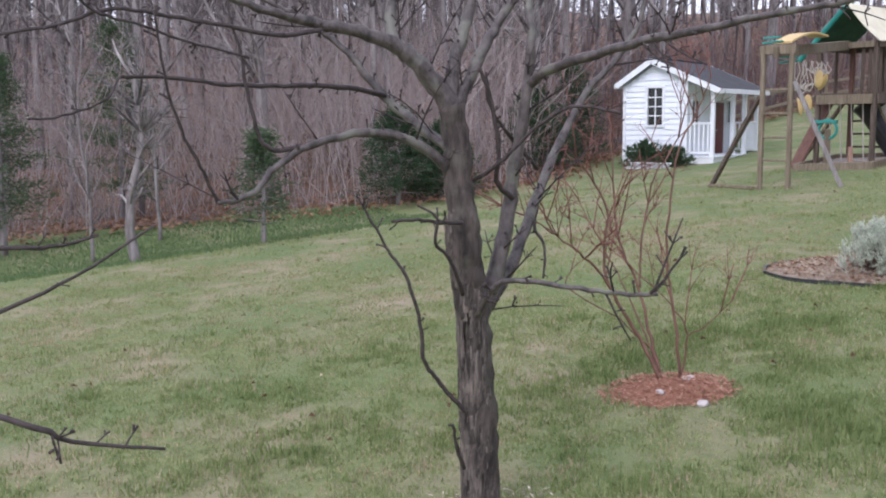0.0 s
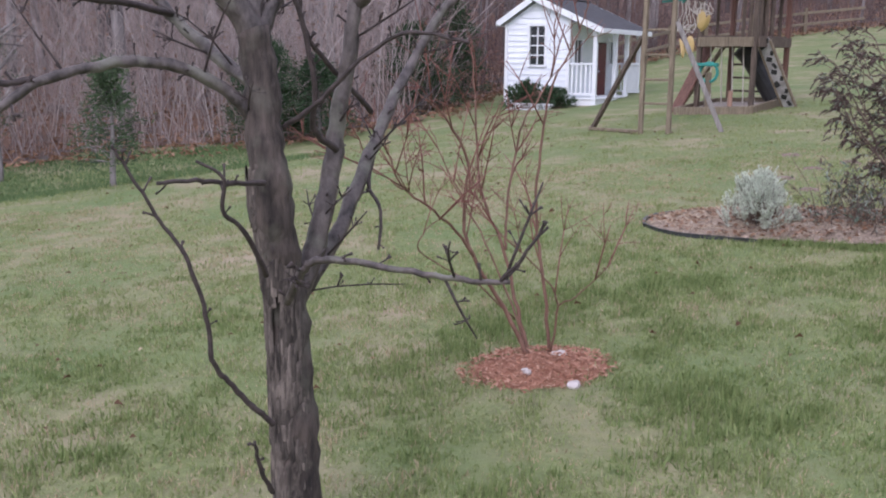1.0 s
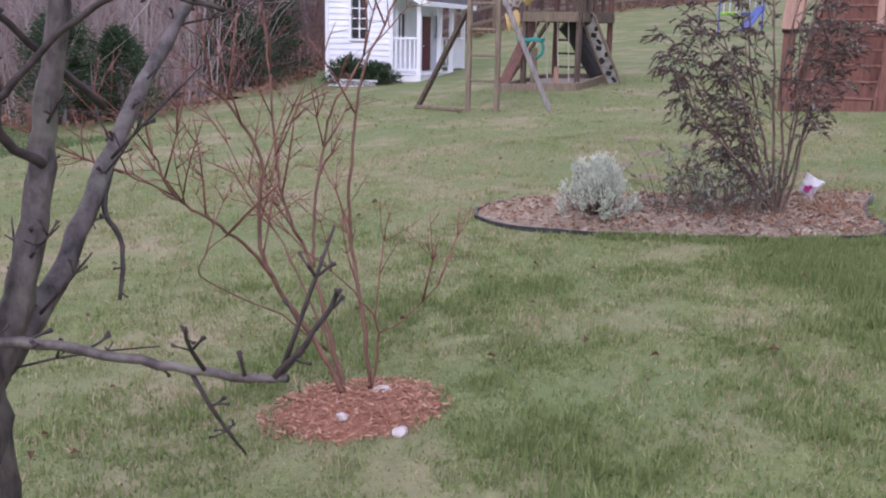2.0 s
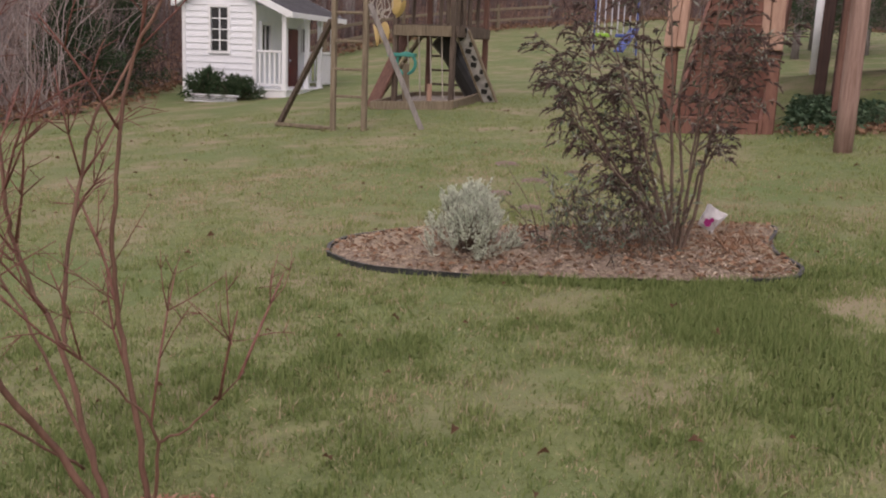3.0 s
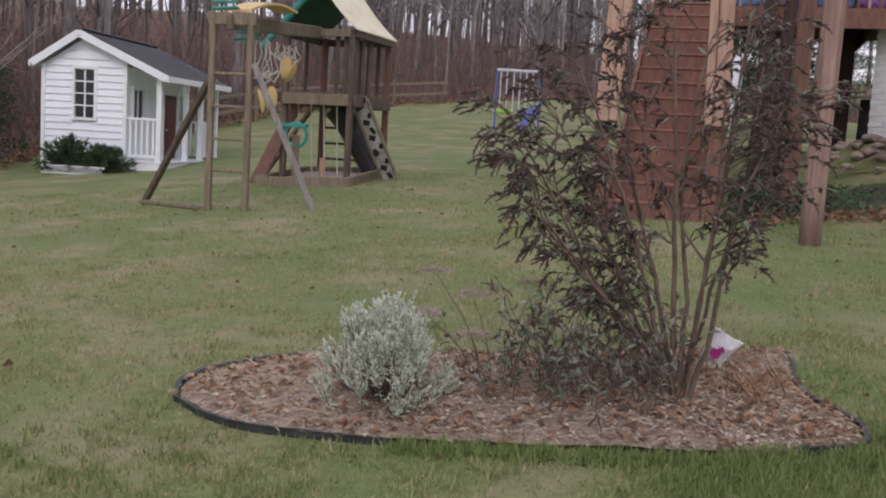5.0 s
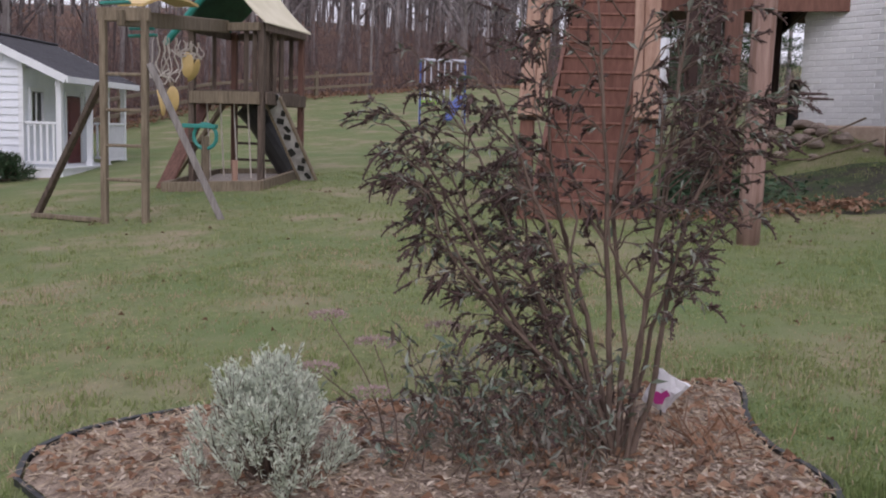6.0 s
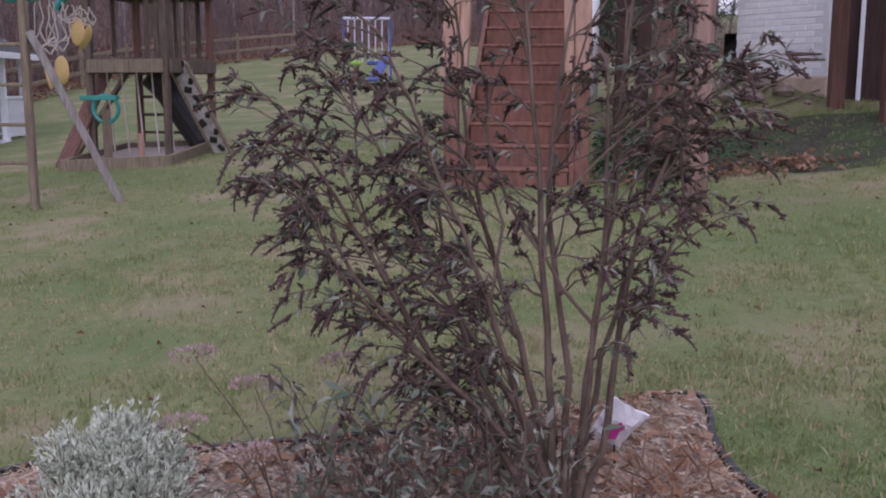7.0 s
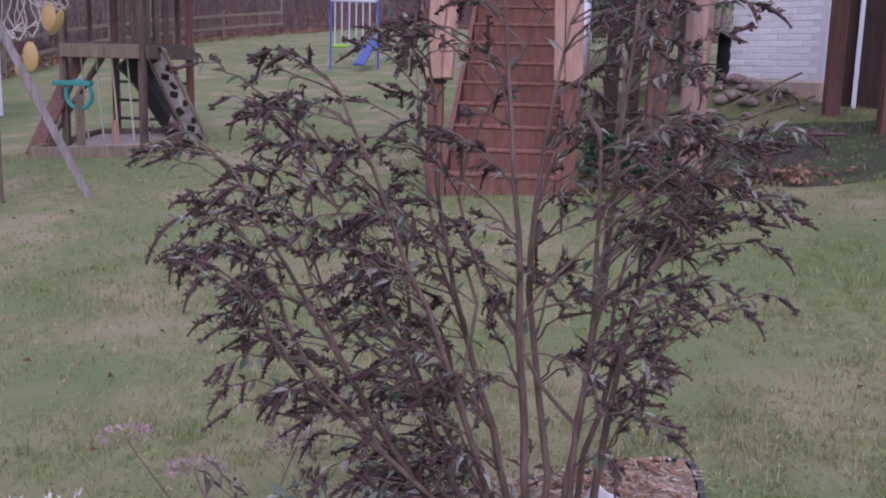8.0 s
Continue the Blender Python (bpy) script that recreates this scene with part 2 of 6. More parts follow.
# ---- building tools ----
class Geo:
    """Collects the faces of one mesh."""

    def __init__(self):
        self.v, self.f = [], []

    def tube(self, pts, radii, sides=7, rough=0.0, cap=True):
        pts = [Vector(p) for p in pts]
        base, up = len(self.v), None
        for i, p in enumerate(pts):
            d = (pts[min(i + 1, len(pts) - 1)] - pts[max(i - 1, 0)])
            d = d.normalized() if d.length > 1e-9 else Vector((0, 0, 1))
            if up is None:
                up = d.orthogonal().normalized()
            up = (up - d * up.dot(d))
            up = up.normalized() if up.length > 1e-6 else d.orthogonal().normalized()
            side = d.cross(up)
            for k in range(sides):
                a = 2 * math.pi * k / sides
                r = radii[i] * (1 + (random.uniform(-rough, rough) if rough else 0))
                self.v.append(p + (up * math.cos(a) + side * math.sin(a)) * r)
        for i in range(len(pts) - 1):
            for k in range(sides):
                a, b = base + i * sides + k, base + i * sides + (k + 1) % sides
                self.f.append((a, b, b + sides, a + sides))
        if cap:
            self.f.append(tuple(base + k for k in range(sides))[::-1])
            self.f.append(tuple(base + (len(pts) - 1) * sides + k for k in range(sides)))
        return self

    def box(self, lo, hi, m=None, cut=0.0):
        """A box with its edges chamfered by cut."""
        bm = bmesh.new()
        bmesh.ops.create_cube(bm, size=1)
        s, c = Vector(hi) - Vector(lo), (Vector(hi) + Vector(lo)) / 2
        for v in bm.verts:
            v.co = Vector((v.co.x * s.x, v.co.y * s.y, v.co.z * s.z)) + c
        if cut:
            bmesh.ops.bevel(bm, geom=bm.edges[:], offset=cut, segments=1, affect="EDGES")
        self.add(bm, m)
        return self

    def add(self, bm, m=None):
        base = len(self.v)
        bm.verts.index_update()
        self.v += [(m @ v.co) if m else v.co.copy() for v in bm.verts]
        self.f += [tuple(base + v.index for v in f.verts) for f in bm.faces]
        bm.free()

    def beam(self, a, b, w, h, cut=0.006, up=(0, 0, 1)):
        """A squared timber from a to b, w wide and h deep."""
        a, b = Vector(a), Vector(b)
        z = (b - a).normalized()
        x = Vector(up).cross(z)
        x = x.normalized() if x.length > 1e-4 else Vector((1, 0, 0))
        y = z.cross(x)
        m = Matrix((x, y, z)).transposed().to_4x4()
        m.translation = a
        return self.box((-w / 2, -h / 2, 0), (w / 2, h / 2, (b - a).length), m, cut)

    def prism(self, outline, depth, m=None):
        """A flat outline in x, z given depth along y."""
        base, k = len(self.v), len(outline)
        for y in (0, depth):
            for x, z in outline:
                p = Vector((x, y, z))
                self.v.append(m @ p if m else p)
        self.f.append(tuple(base + i for i in range(k)))
        self.f.append(tuple(base + k + i for i in range(k))[::-1])
        for i in range(k):
            j = (i + 1) % k
            self.f.append((base + j, base + i, base + k + i, base + k + j))
        return self

    def leaf(self, p, d, n, length, width, curl=0.2):
        """A folded, pointed leaf."""
        p, d = Vector(p), Vector(d).normalized()
        s = d.cross(Vector(n))
        s = s.normalized() if s.length > 1e-5 else d.orthogonal().normalized()
        q = s.cross(d)
        b = len(self.v)
        mid = p + d * length * 0.45
        self.v += [p, mid + s * width / 2 + q * width * curl, p + d * length - q * length * curl * 0.5, mid - s * width / 2 + q * width * curl, mid]
        self.f += [(b, b + 4, b + 1), (b + 4, b + 2, b + 1), (b, b + 3, b + 4), (b + 3, b + 2, b + 4)]
        return self

    def sliver(self, p, d, width, bend=(0, 0, 0)):
        """A thin tapering blade."""
        p, d = Vector(p), Vector(d)
        a = random.uniform(0, math.pi)
        s = Vector((math.cos(a), math.sin(a), 0)) * width / 2
        b = len(self.v)
        mid = p + d * 0.5 + Vector(bend) * 0.25
        self.v += [p - s, p + s, mid + s * 0.7, mid - s * 0.7, p + d + Vector(bend)]
        self.f += [(b, b + 1, b + 2, b + 3), (b + 3, b + 2, b + 4)]
        return self

    def make(self, name, mat, parent=None, label="", smooth=False):
        me = bpy.data.meshes.new(name)
        me.from_pydata([tuple(v) for v in self.v], [], self.f)
        if smooth:
            me.polygons.foreach_set("use_smooth", [True] * len(me.polygons))
        me.materials.append(mat)
        me.update()
        ob = new(name, me)
        if parent:
            ob.parent = parent
        return tagged(ob, label)


def thing(name, label, category, place=None, group="", kind=""):
    """An empty at the base of a thing, to hold its parts."""
    ob = new(name)
    ob.empty_display_size = 0.1
    if place is not None:
        ob.matrix_world = place
    return tagged(ob, label, category, group, kind)


def smooth_step(a, b, x):
    t = min(1, max(0, (x - a) / (b - a)))
    return t * t * (3 - 2 * t)


def sigmoid(x):
    return 1 / (1 + math.exp(-max(-40, min(40, x))))


EDGE = [(-60, 4), (-12, 18.0), (-7, 20.2), (-2, 21.0), (1.6, 22.0), (3.0, 26.5), (7, 31), (13, 38), (20, 42.5), (32, 45), (90, 45)]


def beyond(x, y):
    """How far a place lies beyond the edge of the woods (negative: out on the lawn)."""
    if x > -14 and y < 14:
        return -3.0
    best, sign = 1e9, 1
    for (ax, ay), (bx, by) in zip(EDGE, EDGE[1:]):
        dx, dy = bx - ax, by - ay
        t = max(0, min(1, ((x - ax) * dx + (y - ay) * dy) / (dx * dx + dy * dy)))
        d = math.hypot(x - ax - t * dx, y - ay - t * dy)
        if d < best:
            best, sign = d, 1 if dx * (y - ay) - dy * (x - ax) > 0 else -1
    return best * sign


def height(x, y):
    """The lie of the land: a lawn that climbs to the house, a hollow at the edge of the woods and a rising field behind."""
    z = -0.412 + 0.0835 * max(-14, min(x, 30)) + 0.0094 * min(y, 60)
    s = (x + 4.7) * -0.459 + (y - 13.4) * 0.888
    z -= 0.32 * math.exp(-((s - 3.4) / 2.2) ** 2) * sigmoid((0.5 - x) / 1.2)
    z += (0.20 - 0.055 * smooth_step(6, 14, x)) * max(0, min(45, beyond(x, y) - 1.5))
    far = math.log1p(math.exp(min(30, (y - 25) / 1.5))) * 1.5
    z += 0.045 * min(far, 60) * smooth_step(2, 12, x)
    z += 0.33 * sigmoid((x - 11.8) / 0.4) * (1 - smooth_step(15, 19, y))
    z += 0.35 * math.exp(-((x - 12.9) / 0.5) ** 2 - ((y - 13.0) / 0.8) ** 2)
    z += 0.012 * noise.noise((x * 0.8, y * 0.8, 0.3)) + 0.006 * noise.noise((x * 3, y * 3, 5.0))
    return z


# ---- ground ----
xs = [-300, -120, -60, -40] + [-30 + 1.0 * i for i in range(20)] + [-10 + 0.25 * i for i in range(104)] + [16 + 1.0 * i for i in range(25)] + [50, 70, 120, 300]
ys = [-300, -60, -20, -10] + [-6 + 0.5 * i for i in range(16)] + [2 + 0.25 * i for i in range(88)] + [24 + 1.0 * i for i in range(40)] + [70, 90, 140, 300]
g = Geo()
g.v = [(x, y, height(x, y)) for y in ys for x in xs]
w = len(xs)
g.f = [(j * w + i, j * w + i + 1, (j + 1) * w + i + 1, (j + 1) * w + i) for j in range(len(ys) - 1) for i in range(w - 1)]
ground = tagged(g.make("ground", LAWN, smooth=True), "patchy green and tan autumn lawn on a gentle slope", "lawn", kind="structure")

g = Geo()
fx, fy = [-45 + 1.0 * i for i in range(106)], [4 + 1.0 * i for i in range(85)]
keep = {(i, j): 0 for j, y in enumerate(fy) for i, x in enumerate(fx) if beyond(x, y) > -0.6}
for n, (i, j) in enumerate(keep):
    keep[i, j] = n
    x, y = fx[i] + random.uniform(-0.3, 0.3), fy[j] + random.uniform(-0.3, 0.3)
    g.v.append((x, y, height(x, y) + 0.03 + 0.1 * max(0, noise.noise((x, y, 2)))))
for i, j in keep:
    q = [(i, j), (i + 1, j), (i + 1, j + 1), (i, j + 1)]
    if all(k in keep for k in q):
        g.f.append(tuple(keep[k] for k in q))
LITTERFLOOR = material("leaf_litter_floor", (0.14, 0.085, 0.062), (0.29, 0.18, 0.13), 9, 0.95, 1.0, 40, c=(0.13, 0.105, 0.092), c_scale=0.7, depth=0.04)
tagged(g.make("forest_floor", LITTERFLOOR, smooth=True), "brown fallen leaves covering the woodland floor", "leaf litter", kind="structure")


# ---- woody plants ----
def wander(pts, steps=4, jitter=0.006):
    """A smooth, slightly crooked line through the given points."""
    pts = [Vector(p) for p in pts]
    out = []
    for i in range(len(pts) - 1):
        p0, p1, p2, p3 = pts[max(i - 1, 0)], pts[i], pts[i + 1], pts[min(i + 2, len(pts) - 1)]
        for k in range(steps):
            t = k / steps
            q = 0.5 * (2 * p1 + (p2 - p0) * t + (2 * p0 - 5 * p1 + 4 * p2 - p3) * t * t + (3 * p1 - p0 - 3 * p2 + p3) * t ** 3)
            if out:
                q = q + Vector([random.uniform(-jitter, jitter) for _ in range(3)])
            out.append(q)
    return out + [pts[-1]]


def taper(n, a, b, power=1.0):
    return [a + (b - a) * (i / max(1, n - 1)) ** power for i in range(n)]


def heading(tilt, turn):
    return Vector((math.sin(tilt) * math.cos(turn), math.sin(tilt) * math.sin(turn), math.cos(tilt)))


def shoots(g, line, count, length, radius, sides=4, spread=0.9, lift=0.3, spur=False):
    """Side shoots along a line; short, knobbly ones when spur is set."""
    ends = []
    for _ in range(count):
        i = random.randrange(1, len(line) - 1)
        d = (line[i + 1] - line[i - 1]).normalized()
        s = Vector([random.gauss(0, 1) for _ in range(3)])
        s = (s - d * s.dot(d)).normalized()
        way = (d * random.uniform(0.2, 0.8) + s * spread + Vector((0, 0, lift))).normalized()
        n = random.uniform(0.5, 1.2) * length
        bend = Vector([random.gauss(0, 0.22) for _ in range(3)])
        p = line[i]
        pts = [p, p + way * n * 0.4 + bend * n * 0.1, p + way * n * 0.7 + bend * n * 0.3, p + (way + bend * 0.6) * n]
        r = radius * random.uniform(0.7, 1.2)
        g.tube(pts, [r, r * 0.85, r * 0.75, r * (1.3 if spur else 0.45)], sides)
        ends.append(pts)
        if spur and random.random() < 0.6:
            q = pts[2]
            g.tube([q, q + (s + Vector((0, 0, 0.6))).normalized() * n * 0.35], [r * 0.8, r * 1.3], sides)
    return ends


pear = thing("pear_tree", "bare ornamental pear tree with dark furrowed trunk", "tree", pose(0.18, 3.99, -0.33))


def under(ob, parent):
    """Hangs a part built in place under its thing without moving it."""
    ob.parent = parent
    ob.matrix_parent_inverse = parent.matrix_world.inverted()
    return ob


def limb(name, pts, a, b):
    line = wander(pts, 5, 0.004 if a > 0.02 else 0.003)
    g = Geo()
    big = name == "trunk"
    g.tube(line, [r * (1 + 0.05 * math.sin(i * 1.7)) for i, r in enumerate(taper(len(line), a, b, 0.9))], 16 if big else 8, 0.09 if big else 0.05)
    label = {"trunk": "furrowed dark grey-brown trunk"}.get(name, "")
    thick = a > 0.012
    kind = "trunk" if big else "limb" if thick else "twig"
    under(g.make(kind, BARK if big else LIMB if thick else TWIG, None, label, smooth=True), pear)
    if not big:
        t = Geo()
        length = sum((p - q).length for p, q in zip(line, line[1:]))
        shoots(t, line, int(4 + length * 12) if thick else int(2 + length * 7), 0.055 if thick else 0.042, 0.0036, 5, spur=True)
        for e in shoots(t, line, int(length * (5.0 if thick else 0.8)), 0.30 if thick else 0.14, 0.0042, 5, lift=0.25):
            shoots(t, e, 6, 0.04, 0.0028, 4, spur=True)
        under(tagged(t.make("twig_cluster", TWIG, smooth=True), kind="stuff"), pear)


limb("trunk", [(0.18, 3.99, -0.32), (0.18, 3.99, -0.06), (0.17, 3.99, 0.18), (0.16, 3.99, 0.40), (0.15, 3.99, 0.56), (0.13, 3.96, 0.73), (0.12, 3.94, 0.89), (0.10, 3.96, 1.05), (0.09, 3.99, 1.23), (0.07, 3.99, 1.36)], 0.080, 0.052)
limb("stem_a", [(0.18, 4.04, 0.50), (0.25, 4.07, 0.69), (0.30, 4.11, 0.90), (0.33, 4.14, 1.11), (0.37, 4.13, 1.34), (0.39, 4.13, 1.50), (0.40, 4.13, 1.66), (0.39, 4.18, 1.80), (0.40, 4.23, 2.01), (0.43, 4.23, 2.21)], 0.039, 0.010)
limb("stem_b", [(0.20, 4.09, 0.52), (0.32, 4.19, 0.69), (0.40, 4.33, 0.87), (0.49, 4.48, 1.06), (0.60, 4.67, 1.26), (0.72, 4.75, 1.45), (0.85, 4.78, 1.59), (0.96, 4.82, 1.76), (1.04, 4.85, 2.03)], 0.030, 0.010)
limb("limb_right", [(0.39, 4.13, 1.46), (0.47, 4.03, 1.51), (0.67, 3.85, 1.57), (0.81, 3.73, 1.60), (0.96, 3.59, 1.62), (1.11, 3.44, 1.65), (1.31, 3.27, 1.67), (1.47, 3.15, 1.71)], 0.024, 0.008)
limb("limb_ul", [(0.07, 3.99, 1.36), (0.01, 3.97, 1.45), (-0.07, 3.94, 1.55), (-0.14, 3.92, 1.60), (-0.27, 3.88, 1.65), (-0.43, 3.81, 1.68), (-0.57, 3.73, 1.71), (-0.73, 3.65, 1.76), (-0.93, 3.49, 1.83)], 0.046, 0.009)
limb("limb_up_a", [(-0.10, 3.94, 1.56), (-0.16, 3.98, 1.66), (-0.16, 4.03, 1.79), (-0.12, 4.09, 1.99), (-0.15, 4.13, 2.20)], 0.029, 0.014)
limb("limb_up_b", [(0.07, 4.01, 1.38), (0.08, 4.04, 1.52), (0.12, 4.09, 1.66), (0.16, 4.14, 1.80), (0.19, 4.14, 2.02)], 0.032, 0.018)
limb("limb_up_c", [(0.09, 4.01, 1.36), (0.18, 4.09, 1.55), (0.26, 4.19, 1.70), (0.33, 4.24, 1.80), (0.46, 4.33, 2.00)], 0.028, 0.014)
limb("arc", [(0.07, 3.96, 1.09), (0.02, 3.94, 1.16), (-0.10, 3.89, 1.24), (-0.25, 3.83, 1.27), (-0.37, 3.76, 1.25), (-0.49, 3.69, 1.21), (-0.59, 3.64, 1.13), (-0.65, 3.60, 1.06), (-0.71, 3.57, 1.03), (-0.77, 3.54, 1.03)], 0.023, 0.008)
limb("arc_up", [(-0.49, 3.69, 1.22), (-0.58, 3.66, 1.21), (-0.63, 3.63, 1.27), (-0.66, 3.61, 1.42), (-0.68, 3.60, 1.56), (-0.71, 3.58, 1.70), (-0.72, 3.57, 1.86)], 0.010, 0.004)
limb("arc_drop", [(-0.77, 3.54, 1.03), (-0.80, 3.48, 1.14), (-0.84, 3.41, 1.26), (-0.87, 3.36, 1.39), (-0.88, 3.32, 1.53), (-0.89, 3.29, 1.68)], 0.007, 0.004)
limb("limb_lm", [(0.07, 4.04, 1.20), (-0.04, 4.14, 1.27), (-0.17, 4.23, 1.37), (-0.28, 4.28, 1.49), (-0.37, 4.32, 1.60), (-0.49, 4.35, 1.70), (-0.61, 4.38, 1.78), (-0.80, 4.35, 1.86)], 0.025, 0.009)
limb("limb_lm_side", [(-0.21, 4.23, 1.42), (-0.38, 4.01, 1.45), (-0.57, 3.83, 1.45), (-0.74, 3.64, 1.45), (-0.91, 3.50, 1.47), (-1.03, 3.35, 1.47)], 0.012, 0.006)
limb("lo_left", [(-1.03, 3.35, 1.47), (-1.07, 3.29, 1.39), (-1.17, 3.19, 1.34), (-1.25, 3.11, 1.33)], 0.004, 0.004)
limb("ul_b", [(-0.35, 3.87, 1.67), (-0.54, 3.69, 1.63), (-0.71, 3.55, 1.65), (-0.87, 3.40, 1.67), (-1.01, 3.25, 1.68), (-1.13, 3.10, 1.62), (-1.27, 2.94, 1.57)], 0.010, 0.005)
limb("ul_c", [(-0.64, 3.56, 1.54), (-0.79, 3.43, 1.58), (-0.93, 3.28, 1.63), (-1.03, 3.20, 1.66), (-1.08, 3.12, 1.71)], 0.004, 0.005)
limb("tw_left", [(0.12, 3.79, 0.17), (0.06, 3.74, 0.25), (-0.00, 3.70, 0.34), (-0.04, 3.66, 0.42), (-0.05, 3.64, 0.56), (-0.09, 3.62, 0.72), (-0.14, 3.62, 0.80), (-0.18, 3.61, 0.87), (-0.24, 3.59, 0.99), (-0.27, 3.57, 1.05)], 0.010, 0.004)
limb("tw_right", [(0.17, 3.82, 0.55), (0.22, 3.70, 0.67), (0.28, 3.64, 0.72), (0.40, 3.58, 0.72), (0.56, 3.48, 0.71), (0.68, 3.39, 0.71), (0.77, 3.33, 0.72)], 0.013, 0.007)
limb("tw_right_tip", [(0.75, 3.34, 0.72), (0.80, 3.30, 0.79), (0.85, 3.26, 0.89)], 0.006, 0.004)
limb("tw_low", [(0.11, 3.82, -0.07), (0.08, 3.74, 0.05), (0.07, 3.70, 0.15)], 0.009, 0.005)
limb("spur_a", [(0.11, 3.79, 0.92), (0.02, 3.64, 0.94), (-0.07, 3.54, 0.96), (-0.14, 3.48, 0.96)], 0.009, 0.005)
limb("spur_b", [(0.11, 3.79, 0.64), (0.06, 3.66, 0.80), (0.01, 3.60, 0.87), (0.02, 3.58, 0.96), (-0.05, 3.56, 1.01)], 0.009, 0.004)
limb("cross_a", [(0.11, 4.04, 1.04), (0.23, 3.94, 1.12), (0.31, 3.89, 1.19), (0.42, 3.83, 1.30), (0.54, 3.77, 1.36), (0.70, 3.69, 1.33)], 0.010, 0.005)
limb("cross_b", [(0.32, 4.09, 0.99), (0.25, 3.99, 1.07), (0.26, 3.94, 1.18), (0.23, 3.89, 1.38), (0.18, 3.84, 1.51)], 0.012, 0.007)
limb("cross_c", [(0.44, 4.33, 1.10), (0.31, 4.14, 1.25), (0.23, 4.04, 1.36), (0.21, 3.99, 1.50)], 0.010, 0.006)
limb("hang_a", [(0.47, 4.43, 1.01), (0.43, 4.33, 0.85), (0.47, 4.28, 0.76), (0.46, 4.23, 0.63)], 0.009, 0.005)
# plated bark down the trunk
g = Geo()
for i in range(850):
    t = random.random()
    z = -0.33 + 1.25 * t
    x, y = (0.18 - 0.05 * t, 3.99 - 0.03 * t)
    if z > 0.55:
        x -= (z - 0.55) * 0.09
    r = 0.079 - 0.018 * min(1, (z + 0.33) / 0.7) - 0.006 * max(0, z - 0.5)
    a = random.uniform(0, 2 * math.pi)
    n = Vector((math.cos(a), math.sin(a), 0))
    s = Vector((-n.y, n.x, 0))
    h, wd, th = random.uniform(0.025, 0.07), random.uniform(0.006, 0.013), random.uniform(0.003, 0.007)
    c = Vector((x, y, z)) + n * (r * 0.985)
    b = len(g.v)
    lean = s * random.uniform(-0.004, 0.004)
    g.v += [c - s * wd - Vector((0, 0, h)), c + s * wd - Vector((0, 0, h * 0.9)), c + s * wd * 0.8 + Vector((0, 0, h)) + lean, c - s * wd + Vector((0, 0, h * 0.8)) + lean, c + n * th - Vector((0, 0, h * 0.6)), c + n * th + Vector((0, 0, h * 0.6)) + lean]
    g.f += [(b, b + 1, b + 4), (b + 1, b + 2, b + 5, b + 4), (b + 2, b + 3, b + 5), (b + 3, b, b + 4, b + 5)]
under(tagged(g.make("plated_bark", BARKPLATE), kind="stuff"), pear)

# a mulched ring at the foot of the trunk
g = Geo()
for i in range(380):
    a, r = random.uniform(0, 6.283), 0.42 * math.sqrt(random.random())
    x, y = 0.18 + r * math.cos(a), 3.9 + r * math.sin(a)
    d = heading(random.uniform(1.2, 1.7), random.uniform(0, 6.283))
    p = Vector((x, y, height(x, y) + 0.012 + 0.03 * random.random() * (1 - r / 0.42)))
    g.leaf(p, d, (0, 0, 1), random.uniform(0.02, 0.06), random.uniform(0.006, 0.015), 0.1)
tagged(g.make("bark_mulch", CHIPS), "pale bark mulch scattered round the pear trunk", "mulch", kind="stuff")

# a second pear beside the path, of which only low twigs come into view
side_tree = thing("young_pear_tree", "young bare pear tree with low drooping twigs", "tree", pose(-1.75, 1.75, height(-1.75, 1.75)))
z0 = height(-1.75, 1.75)
line = wander([(-1.75, 1.75, z0), (-1.74, 1.76, 0.6), (-1.78, 1.74, 1.4), (-1.75, 1.8, 2.4)], 5)
under(Geo().tube(line, taper(len(line), 0.05, 0.012), 10, 0.06).make("trunk", BARK, smooth=True), side_tree)
for pts in ([(-1.75, 1.75, 1.0), (-1.2, 1.80, 1.06), (-0.76, 1.85, 1.085), (-0.68, 1.88, 1.083), (-0.60, 1.92, 1.10)],
            [(-1.75, 1.75, 0.5), (-1.3, 1.95, 0.72), (-0.90, 2.11, 0.91), (-0.76, 2.18, 0.976), (-0.59, 2.24, 1.085)],
            [(-1.75, 1.75, 0.75), (-1.1, 1.60, 0.93), (-0.60, 1.48, 0.871), (-0.51, 1.52, 0.82), (-0.38, 1.57, 0.79)]):
    line = wander(pts, 4, 0.002)
    g = Geo().tube(line, taper(len(line), 0.008, 0.0025), 7, 0.06)
    shoots(g, line, 9, 0.03, 0.002, 4, spur=True)
    under(g.make("twig", TWIG, smooth=True), side_tree)

# crape myrtle in its red mulch
mx, my = 1.33, 5.62
mz = height(mx, my)
g = Geo()
rings, seg = 9, 36
for j in range(rings + 1):
    for k in range(seg):
        a = 2 * math.pi * k / seg
        r = j / rings * (0.37 + 0.03 * noise.noise((math.cos(a) * 2, math.sin(a) * 2, 1)))
        x, y = mx - 0.03 + r * math.cos(a) * 1.02, my - 0.08 + r * math.sin(a) * 0.8
        g.v.append((x, y, height(x, y) - 0.01 + 0.07 * (1 - (j / rings) ** 2) + 0.012 * noise.noise((x * 9, y * 9, 3))))
g.f = [(j * seg + k, j * seg + (k + 1) % seg, (j + 1) * seg + (k + 1) % seg, (j + 1) * seg + k) for j in range(rings) for k in range(seg)]
mound = tagged(g.make("mulch_mound", REDCLAY, smooth=True), "low mound of reddish bark mulch", "mulch")
g = Geo()
